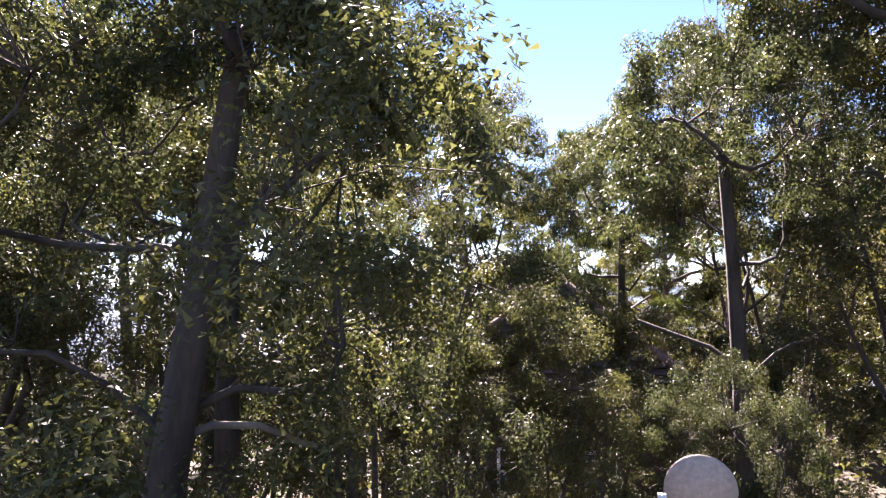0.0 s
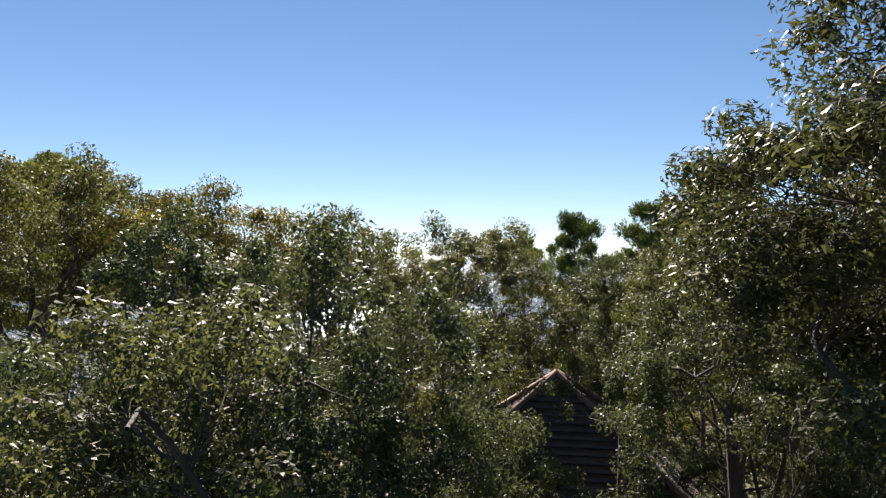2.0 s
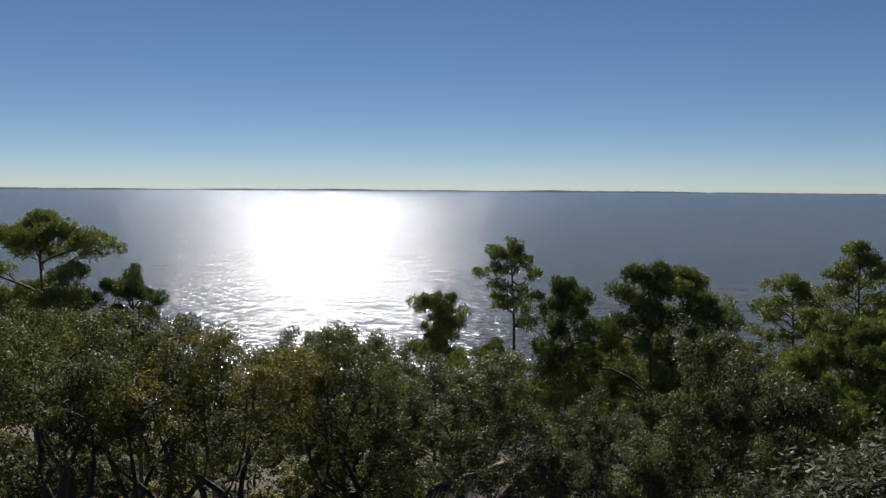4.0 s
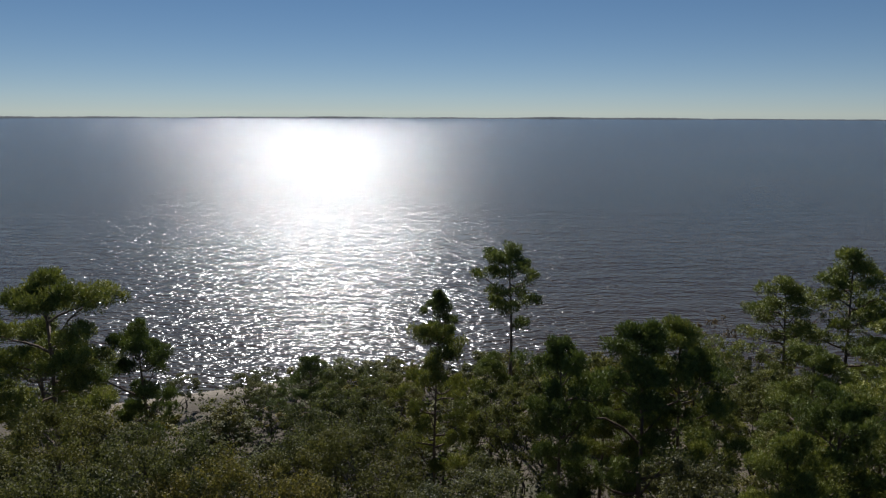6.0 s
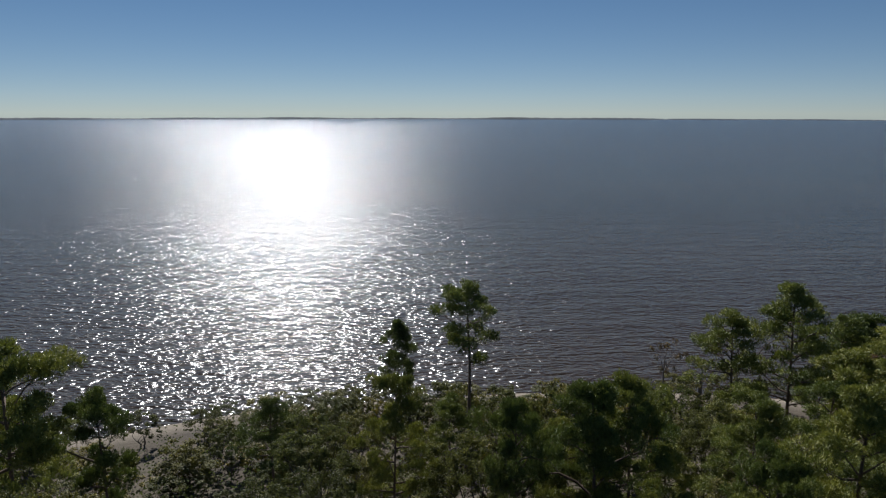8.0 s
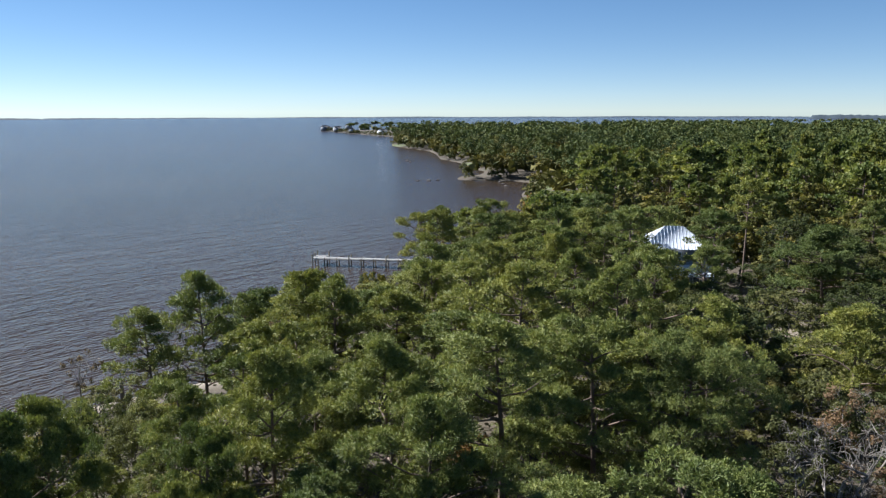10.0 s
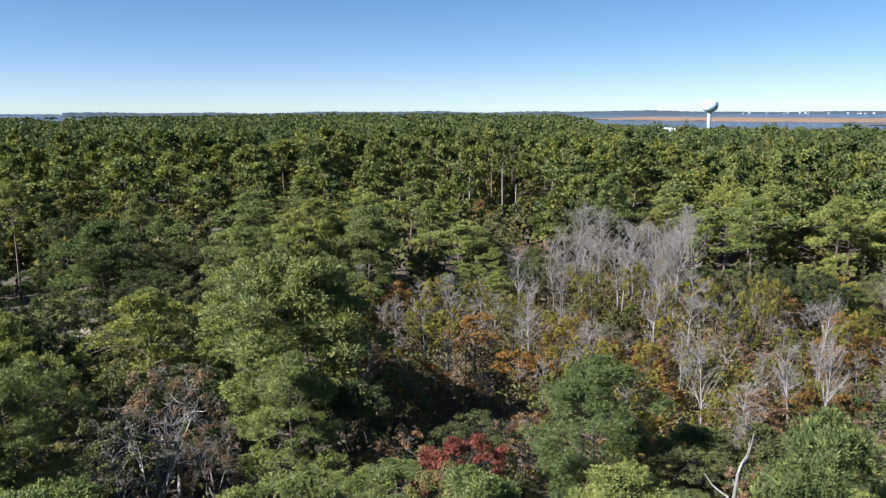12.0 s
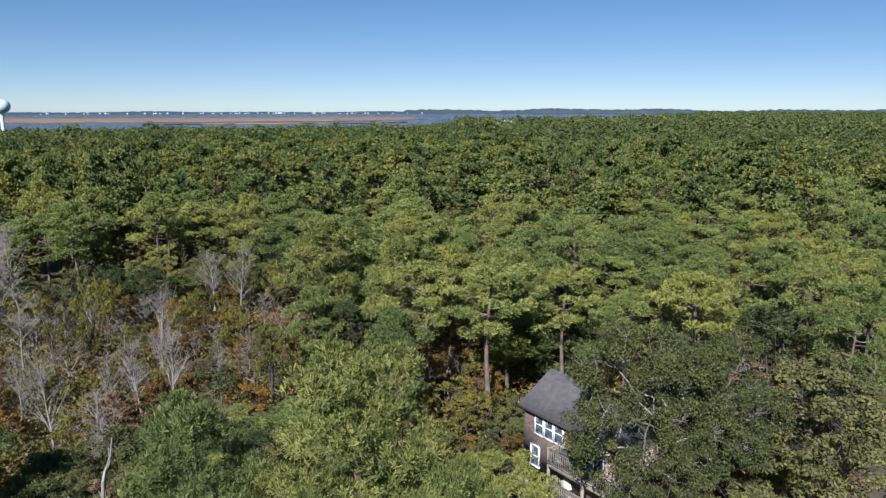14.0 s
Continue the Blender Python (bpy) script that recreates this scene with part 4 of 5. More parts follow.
def far_wood(name, seed, spots, kind, detail, material, label):
    """Many distant trees in one mesh: trunk and rounded crown of leafy facets each."""
    rs = np.random.RandomState(seed)
    g = Geo()
    pats = []
    for q in range(6):
        nc, per = detail
        lob = unit(rs.normal(size=(nc, 3)) * [1, 1, 0.7] + [0, 0, 0.5])
        if kind == "pine":
            cs = lob * rs.uniform(0.35, 0.95, (nc, 1)) * [1, 1, 0.25] + [0, 0, 0.74]
            cr = 0.30
        else:
            cs = lob * rs.uniform(0.4, 0.9, (nc, 1)) * [1, 1, 0.34] + [0, 0, 0.63]
            cr = 0.36
        e = unit(rs.normal(size=(nc * per, 3)) + [0, 0, 0.55])
        p = np.repeat(cs, per, 0) + e * cr * rs.uniform(0.55, 1.08, (nc * per, 1)) * [1, 1, 0.26 if kind == "pine" else 0.34]
        nrm = unit(e * [1, 1, 1.2] + rs.normal(size=e.shape) * 0.45)
        pats.append((p, nrm))
    nl = detail[0] * detail[1]
    for i, (x, y, z, h, r) in enumerate(spots):
        p, nrm = pats[i % 6]
        c, s = math.cos(i * 1.7), math.sin(i * 1.7)
        rot = np.array([[c, s, 0], [-s, c, 0], [0, 0, 1]])
        pp = (p @ rot) * [r, r, h] + [x, y, z]
        facets(g, rs, pp, nrm @ rot, 3.0 * r / math.sqrt(nl))
    return tagged(new(name, g.mesh(name, material)), label, "woods", kind="stuff")


def spots_between(seed, az0, az1, r0, r1, n, gap):
    rs = random.Random(seed)
    cells, out = {}, []
    for _ in range(n):
        az = rs.uniform(az0, az1)
        r = math.sqrt(r0 * r0 + (r1 * r1 - r0 * r0) * rs.random())
        x, y = around(az, r)
        k = (int(x // gap), int(y // gap))
        if k in cells or in_patch(x, y, 0.95):
            continue
        cells[k] = 1
        out.append((x, y))
    xy = np.array(out)
    d = shore_distance(xy[:, 0], xy[:, 1])
    z = ground_z(xy[:, 0], xy[:, 1], d)
    return [(x, y, float(zz)) for (x, y), zz, dd in zip(out, z, d) if dd > 3]


def split(spots, seed, pine_share):
    rs = random.Random(seed)
    a, b, c = [], [], []
    for x, y, z in spots:
        k = rs.random()
        r = math.hypot(x, y)
        lid = cap(math.degrees(math.atan2(x, y)) % 360, r) - z if r < 290 else 99
        if lid < 3:
            continue
        if r > 400 and 112 < math.degrees(math.atan2(x, y)) < 153:      # lower wood before the marsh
            lid = min(lid, 15.0)
        if k < pine_share:
            a.append((x, y, z, min(lid, rs.uniform(12.5, 22.5)), rs.uniform(3.2, 6.8)))
        elif k < 0.92:
            b.append((x, y, z, min(lid, rs.uniform(10, 17.5)), rs.uniform(3.4, 7.0)))
        else:
            c.append((x, y, z, min(lid, rs.uniform(8, 13)), rs.uniform(2.6, 3.8)))
    return a, b, c


def lid_at(x, y):
    return cap(math.degrees(math.atan2(x, y)) % 360, math.hypot(x, y))


def joined_wood(name, rows, which, label):
    """Trunks (0) or crowns (1) of many standing trees as one mesh."""
    g, store = Geo(), {}
    material = None
    for p, x, y, z, top, radius, turn in rows:
        me = p["meshes"][which]
        material = me.materials[0]
        if me.name not in store:
            co = np.empty(len(me.vertices) * 3)
            me.vertices.foreach_get("co", co)
            idx = np.empty(len(me.loops), int)
            me.loops.foreach_get("vertex_index", idx)
            store[me.name] = co.reshape(-1, 3), idx.reshape(-1, len(idx) // len(me.polygons))
        co, f = store[me.name]
        c, k = math.cos(turn), math.sin(turn)
        sr, sz = radius / p["R"], (top - z) / p["H"]
        g.put(co @ np.array([[c * sr, k * sr, 0], [-k * sr, c * sr, 0], [0, 0, sz]]) + [x, y, z], f)
    return tagged(new(name, g.mesh(name, material)), label, "woods", kind="stuff")


rnd = random.Random(19)
wood_rows = {"pine_tree": [], "oak_tree": []}
for x, y, z in spots_between(11, 28, 190, 106, 262, 5200, 8.4):
    az, r = math.degrees(math.atan2(x, y)), math.hypot(x, y)
    if not free(x, y, 4.0):
        continue
    lid = lid_at(x, y) + rnd.uniform(-1, 0.8)
    if lid < z + 3:
        continue
    tall = 5.0 if r > 185 and 72 < az < 118 else 2.0 if r > 150 else 0.0
    k = rnd.random()
    pine_share = 0.30 if r < 180 and 60 < az < 118 else 0.52
    if k < pine_share:
        row = (rnd.choice(pines), min(lid, rnd.uniform(14.5, 20.5) + tall), rnd.uniform(3.6, 5.4))
    elif k < pine_share + 0.14:
        row = (rnd.choice(tall_pines), min(lid, rnd.uniform(17, 21.5) + tall), rnd.uniform(2.8, 4.0))
    elif k < 0.95:
        row = (rnd.choice(oaks), min(lid, rnd.uniform(10.5, 16)), rnd.uniform(3.4, 5.4))
    else:
        stand(rnd.choice((rust_tree, orange_tree, yellow_tree)), x, y, min(lid, rnd.uniform(9, 13)), rnd.uniform(2.4, 3.4))
        continue
    if r < 128:
        stand(row[0], x, y, row[1], row[2])
    else:
        wood_rows[row[0]["name"]].append((row[0]["far"], x, y, z, row[1], row[2], rnd.uniform(0, 6.28)))
for kind, name, label in (("pine_tree", "pine_woods", "tall green pines"), ("oak_tree", "hardwoods", "olive green broad-leaved trees")):
    joined_wood(name, wood_rows[kind], 1, "wood of " + label)
    joined_wood("pine_trunks" if kind == "pine_tree" else "oak_trunks", wood_rows[kind], 0, "bare trunks in the wood of " + label)
far_a, far_b, far_c = split(spots_between(12, 26, 196, 258, 800, 24000, 10.0), 2, 0.66)
for lo, hi, detail, seed in ((0, 420, (24, 18), 4), (420, 900, (12, 11), 24)):
    pick = lambda spots: [q for q in spots if lo <= math.hypot(q[0], q[1]) < hi]
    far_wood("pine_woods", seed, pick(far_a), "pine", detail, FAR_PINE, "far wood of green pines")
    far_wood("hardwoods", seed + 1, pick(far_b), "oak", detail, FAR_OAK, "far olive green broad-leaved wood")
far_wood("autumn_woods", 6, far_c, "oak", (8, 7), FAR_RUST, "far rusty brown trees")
dis_a, dis_b, _ = split(spots_between(13, 24, 205, 800, 3000, 12000, 17.0), 3, 0.8)
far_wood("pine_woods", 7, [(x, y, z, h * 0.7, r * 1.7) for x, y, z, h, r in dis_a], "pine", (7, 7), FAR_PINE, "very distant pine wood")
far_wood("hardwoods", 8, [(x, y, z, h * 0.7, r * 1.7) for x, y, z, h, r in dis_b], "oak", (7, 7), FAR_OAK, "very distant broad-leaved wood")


def shore_thicket(name, seed, pts, depth, label):
    """Low bushes close along a stretch of shore."""
    rs = np.random.RandomState(seed)
    spots = []
    for (ax, ay), (bx, by) in zip(pts, pts[1:]):
        n = int(math.hypot(bx - ax, by - ay) / 2.2)
        for i in range(n):
            u, off = (i + rs.rand()) / n, rs.normal(size=2) * depth
            spots.append((ax + (bx - ax) * u + off[0], ay + (by - ay) * u + off[1]))
    xy = np.array(spots)
    d = shore_distance(xy[:, 0], xy[:, 1])
    z = ground_z(xy[:, 0], xy[:, 1], d)
    rows = [(x, y, float(zz), rs.uniform(3.5, 9.0), rs.uniform(2.2, 4.0)) for (x, y), zz, dd in zip(spots, z, d) if dd > 1.5 and not in_patch(x, y, 0.8)]
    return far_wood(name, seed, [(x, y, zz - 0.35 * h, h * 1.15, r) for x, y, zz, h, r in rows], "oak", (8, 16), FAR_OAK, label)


shore_thicket("shore_bushes", 21, SHORE[11:], 9.0, "dark bushes and low trees along the far shore")
mid_low = [(x + 2.5, y - 2.0, z - 2.4, min(9.0, cap(math.degrees(math.atan2(x, y)) % 360, math.hypot(x, y))), 3.2) for x, y, z in spots_between(17, 28, 192, 106, 230, 2600, 6.5)]
far_low = [(x, y, z - 2.4, 12.0, 6.0) for x, y, z in spots_between(18, 26, 196, 255, 800, 20000, 10.0)]
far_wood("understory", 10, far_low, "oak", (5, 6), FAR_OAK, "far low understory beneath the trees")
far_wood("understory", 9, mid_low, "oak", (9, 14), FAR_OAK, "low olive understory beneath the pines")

# ---------- buildings and other made things ----------
def wood_siding(name, a, b_, course, width):
    """Rows of weathered shakes."""
    m, t, b, out = nodes_of(name)
    c = t.nodes.new("ShaderNodeTexCoord")
    br = t.nodes.new("ShaderNodeTexBrick")
    for k, v in (("Scale", 1.0), ("Mortar Size", 0.012), ("Brick Width", width), ("Row Height", course)):
        br.inputs[k].default_value = v
    br.inputs["Color1"].default_value, br.inputs["Color2"].default_value, br.inputs["Mortar"].default_value = (*a, 1), (*b_, 1), (a[0] * 0.3, a[1] * 0.3, a[2] * 0.3, 1)
    mp = t.nodes.new("ShaderNodeMapping")
    mp.inputs["Rotation"].default_value = (radians(90), 0, 0)
    t.links.new(c.outputs["Object"], mp.inputs["Vector"])
    t.links.new(mp.outputs[0], br.inputs["Vector"])
    col = mix(t, 0.75, br.outputs["Color"], ramp(t, noise_of(t, 3.0, 5.0), [(0.3, (0.6, 0.6, 0.62)), (0.7, (1.3, 1.25, 1.2))]), "MULTIPLY")
    t.links.new(col, b.inputs["Base Color"])
    b.inputs["Roughness"].default_value = 0.85
    bump(t, b, br.outputs["Fac"], 0.7, -0.01)
    return m


SHAKES = wood_siding("weathered_cedar_shakes", (0.255, 0.168, 0.132), (0.370, 0.262, 0.216), 0.16, 0.22)
CEDAR = rough_material("brown_cedar_boards", (0.050, 0.034, 0.028), (0.092, 0.062, 0.048), 2.0, 0.97, 0.005, 25.0, (0.2, 1, 1))
RIDGE = rough_material("pale_cedar_ridge", (0.150, 0.092, 0.070), (0.220, 0.140, 0.108), 3.0, 0.9, 0.005, 25.0)
SHINGLE = rough_material("dark_roof_shingles", (0.055, 0.050, 0.053), (0.095, 0.086, 0.088), 2.5, 0.9, 0.01, 30.0)
TIMBER = rough_material("grey_weathered_timber", (0.170, 0.150, 0.110), (0.300, 0.270, 0.205), 2.0, 0.9, 0.004, 20.0)
DOCK = rough_material("silver_dock_boards", (0.260, 0.250, 0.240), (0.400, 0.390, 0.370), 0.7, 0.85, 0.004, 8.0)
METAL = rough_material("white_metal_roofing", (0.480, 0.520, 0.580), (0.600, 0.635, 0.680), 0.6, 0.35, 0.002, 6.0)
SLATE_WALL = rough_material("grey_blue_siding", (0.170, 0.190, 0.220), (0.240, 0.260, 0.290), 1.0, 0.75, 0.003, 12.0, (0.1, 0.1, 3))
TANK = rough_material("pale_blue_steel", (0.480, 0.640, 0.680), (0.580, 0.720, 0.750), 0.15, 0.4, 0, 1.5)
DISH = rough_material("tan_dish_paint", (0.480, 0.380, 0.310), (0.560, 0.450, 0.370), 2.5, 0.5, 0.001, 20.0)
BLACK = rough_material("black_plastic", (0.018, 0.018, 0.020), (0.035, 0.035, 0.036), 5.0, 0.5, 0, 30.0)
CLOTH = rough_material("pale_cushion", (0.520, 0.470, 0.400), (0.640, 0.590, 0.520), 5.0, 0.9, 0.002, 30.0)
BLUE = rough_material("blue_plastic", (0.060, 0.080, 0.220), (0.090, 0.110, 0.290), 5.0, 0.5, 0, 20.0)
STONE = rough_material("dark_shore_rock", (0.060, 0.052, 0.045), (0.130, 0.115, 0.100), 1.5, 0.9, 0.02, 10.0)
GLASS, _t, _b, _o = nodes_of("window_glass")
_b.inputs["Base Color"].default_value = (0.05, 0.07, 0.09, 1)
_b.inputs["Roughness"].default_value = 0.06
_b.inputs["Specular IOR Level"].default_value = 0.8

CUBE = np.array([[x, y, z] for x in (-0.5, 0.5) for y in (-0.5, 0.5) for z in (-0.5, 0.5)])
CUBE_F = np.array([[0, 1, 3, 2], [4, 6, 7, 5], [0, 4, 5, 1], [2, 3, 7, 6], [0, 2, 6, 4], [1, 5, 7, 3]])


def box(g, x, y, z, sx, sy, sz, turn=0.0):
    """A box round its middle, in the thing's own axes."""
    v = CUBE * [sx, sy, sz]
    c, s = math.cos(turn), math.sin(turn)
    v = np.stack([v[:, 0] * c - v[:, 1] * s, v[:, 0] * s + v[:, 1] * c, v[:, 2]], 1)
    g.put(v + [x, y, z], CUBE_F)


def boxes(name, material, parent, items, label=""):
    g = Geo()
    for it in items:
        box(g, *it)
    return part(name, g.mesh(name, material), parent, label)


def sheet(name, material, parent, corners, thick, label=""):
    """A slab of even thickness with the given upper corners."""
    p = np.array(corners, float)
    n = unit(np.cross(p[1] - p[0], p[2] - p[0]))
    if n[2] < 0:
        n = -n
    k, g = len(p), Geo()
    v = np.concatenate([p, p - n * thick])
    i = np.arange(k)
    g.put(v, np.stack([i, (i + 1) % k, k + (i + 1) % k, k + i], 1))
    for f in (i, k + i[::-1]):
        (g.f4 if k == 4 else g.f3).append(f[None, :])
    return part(name, g.mesh(name, material), parent, label)


def window_part(parent, x, y, z, w, h, face=-1, bars=True, name="window"):
    """A white sash window on a wall that runs along x; face is the side it looks to on y."""
    f = boxes(name, WHITE, parent, [(x - w / 2, y, z, 0.10, 0.10, h + 0.1), (x + w / 2, y, z, 0.10, 0.10, h + 0.1), (x, y, z + h / 2, w, 0.10, 0.10), (x, y, z - h / 2, w + 0.2, 0.14, 0.10)]
              + ([(x, y + face * 0.01, z, w, 0.07, 0.06)] if bars else []), "white window frame")
    boxes("pane", GLASS, f, [(x, y - face * 0.01, z + h / 4, w - 0.1, 0.03, h / 2 - 0.08)])
    boxes("pane", GLASS, f, [(x, y - face * 0.015, z - h / 4, w - 0.1, 0.03, h / 2 - 0.08)])
    return f


def railing(parent, pts, z, h=1.05, gap=0.16, name="railing"):
    """Posts, two rails and thin balusters along a line of corners."""
    g = Geo()
    for (ax, ay), (bx, by) in zip(pts, pts[1:]):
        ln, an = math.hypot(bx - ax, by - ay), math.atan2(by - ay, bx - ax)
        for zz in (z + 0.12, z + h):
            box(g, (ax + bx) / 2, (ay + by) / 2, zz, ln, 0.10, 0.06, an)
        for i in range(int(ln / gap) + 1):
            u = i * gap / ln
            box(g, ax + (bx - ax) * u, ay + (by - ay) * u, z + h / 2, 0.04, 0.04, h, an)
        box(g, ax, ay, z + h / 2 + 0.05, 0.11, 0.11, h + 0.1, an)
    box(g, *pts[-1], z + h / 2 + 0.05, 0.11, 0.11, h + 0.1)
    return part(name, g.mesh(name, TIMBER), parent)


# shake-clad house on posts; its long wall runs along its own x, the deck looks to its own +y
def shake_house():
    gz = float(ground_z(13, -46)[0])
    ob = thing("house", "shake-clad house on posts with a dark shingle roof", "house")
    ang = math.atan2(0.447, -0.894)
    ob.matrix_basis = Matrix.Translation((16.70, -45.60, 0)) @ Matrix.Rotation(ang, 4, "Z")
    L, D, e, b = 9.5, 5.6, 11.0, 6.3
    # own +y points away from the deck side after the turn, so the depth runs along +y
    g = Geo()
    for x, y, sx, sy in ((L / 2, 0.1, L, 0.2), (L / 2, D - 0.1, L, 0.2), (0.1, D / 2, 0.2, D - 0.4), (L - 0.1, D / 2, 0.2, D - 0.4)):
        box(g, x, y, (e + b) / 2, sx, sy, e - b)
    for x in (0.1, L - 0.1):
        v = np.array([(x - 0.1, 0, e), (x - 0.1, D, e), (x - 0.1, D / 2, e + 1.65), (x + 0.1, 0, e), (x + 0.1, D, e), (x + 0.1, D / 2, e + 1.65)])
        g.put(v, [[0, 1, 2], [3, 5, 4]])
    part("wall", g.mesh("wall", SHAKES), ob, "weathered cedar shake wall")
    boxes("floor", TIMBER, ob, [(L / 2, D / 2, b + 0.1, L - 0.42, D - 0.42, 0.2)])
    o = 0.35
    k = 1.7 / (D / 2)
    roof = sheet("roof", SHINGLE, ob, [(-o, -o, e - o * k + 0.12), (L + o, -o, e - o * k + 0.12), (L + o, D / 2, e + 1.82), (-o, D / 2, e + 1.82)], 0.12, "dark grey shingle roof slope")
    sheet("roof", SHINGLE, ob, [(-o, D / 2 + 0.004, e + 1.82), (L + o, D / 2 + 0.004, e + 1.82), (L + o, D + o, e - o * k + 0.12), (-o, D + o, e - o * k + 0.12)], 0.12)
    boxes("fascia", CEDAR, ob, [(L / 2, -o - 0.03, e - o * k + 0.02, L + 2 * o, 0.05, 0.18)])
    for x in (1.5, 2.4, 3.3):
        window_part(ob, x, -0.03, e - 1.05, 0.78, 1.45)
    window_part(ob, 1.15, -0.03, e - 3.45, 0.78, 1.5)
    d = boxes("door", WHITE, ob, [(5.6, -0.04, 9.62, 0.1, 0.1, 2.1), (7.2, -0.04, 9.62, 0.1, 0.1, 2.1), (6.4, -0.04, 10.65, 1.7, 0.1, 0.1), (6.4, -0.04, 9.62, 0.08, 0.08, 2.0)], "white glazed deck door")
    for x in (6.0, 6.8):
        boxes("pane", GLASS, d, [(x, -0.03, 9.6, 0.66, 0.03, 1.9)])
    for z in (8.5, 6.35):
        g = Geo()
        for i in range(42):
            box(g, 3.8 + 0.07 + i * 0.142, -0.78, z, 0.13, 1.55, 0.05)
        part("deck", g.mesh("deck", TIMBER), ob, "weathered timber deck")
        boxes("beam", TIMBER, ob, [(6.78, -1.45, z - 0.15, 5.96, 0.1, 0.24)])
        railing(ob, [(3.85, -0.05), (3.85, -1.5), (9.7, -1.5), (9.7, -0.05)], z + 0.03)
    for x, y in ((0.2, 0.2), (3.4, 0.2), (6.4, 0.2), (9.3, 0.2), (0.2, D - 0.2), (4.8, D - 0.2), (9.3, D - 0.2)):
        boxes("post", TIMBER, ob, [(x, y, (gz - 0.4 + b) / 2, 0.25, 0.25, b - gz + 0.4)])
    for x in (3.85, 6.8, 9.7):
        boxes("post", TIMBER, ob, [(x, -1.42, (gz - 0.4 + 8.4) / 2, 0.16, 0.16, 8.4 - gz + 0.4)])
    return ob, ang


house, h_ang = shake_house()
H_POSE = house.matrix_basis.copy()


def grill():
    ob = thing("grill", "covered black barbecue grill on a timber deck", "grill")
    g = Geo()
    u = np.linspace(0, np.pi, 9)
    ring = np.array([[-0.32 * math.cos(a), 0.34 * math.sin(a)] for a in u])
    v = np.concatenate([np.c_[np.full(9, sx), ring[:, 0], ring[:, 1] + 0.85] for sx in (-0.6, 0.6)])
    i = np.arange(8)
    g.put(v, np.stack([i, i + 1, 9 + i + 1, 9 + i], 1))
    for s in (0, 9):
        g.f3.append(np.array([[s, s + k, s + k + 1] for k in range(1, 8)]))
    part("lid", g.mesh("lid", BLACK, False), ob)
    boxes("body", BLACK, ob, [(0, 0, 0.70, 1.2, 0.62, 0.30)])
    boxes("cart", BLACK, ob, [(0, 0, 0.30, 0.9, 0.55, 0.5)])
    for x in (-0.4, 0.4):
        for y in (-0.24, 0.24):
            boxes("leg", BLACK, ob, [(x, y, 0.03, 0.05, 0.05, 0.06)])
    ob.matrix_basis = H_POSE @ pose(5.2, -0.85, 8.525, 0, 0, 8)


grill()


def bin_blue():
    ob = thing("bucket", "small blue plastic bucket on the deck", "bucket")
    g = Geo()
    tube(g, [(0, 0, 0), (0, 0, 0.2), (0, 0, 0.42), (0, 0, 0.44)], [0.14, 0.16, 0.185, 0.2], 14)
    part("body", g.mesh("body", BLUE, True), ob)
    boxes("base", BLUE, ob, [(0, 0, 0.01, 0.18, 0.18, 0.02)])
    ob.matrix_basis = H_POSE @ pose(5.6, -1.2, 8.525)


bin_blue()


def lounger():
    ob = thing("deck_chair", "pale cushioned deck chair on the lower deck", "chair")
    boxes("frame", TIMBER, ob, [(-0.3, 0, 0.32, 0.06, 1.5, 0.06), (0.3, 0, 0.32, 0.06, 1.5, 0.06)])
    for x in (-0.3, 0.3):
        for y in (-0.6, 0.6):
            boxes("leg", TIMBER, ob, [(x, y, 0.15, 0.05, 0.05, 0.30)])
    boxes("seat", CLOTH, ob, [(0, -0.2, 0.40, 0.6, 1.0, 0.10)])
    sheet("backrest", CLOTH, ob, [(-0.3, 0.3, 0.46), (0.3, 0.3, 0.46), (0.3, 0.75, 1.0), (-0.3, 0.75, 1.0)], 0.1)
    ob.matrix_basis = H_POSE @ pose(5.2, -0.8, 6.375, 0, 0, 70)


lounger()


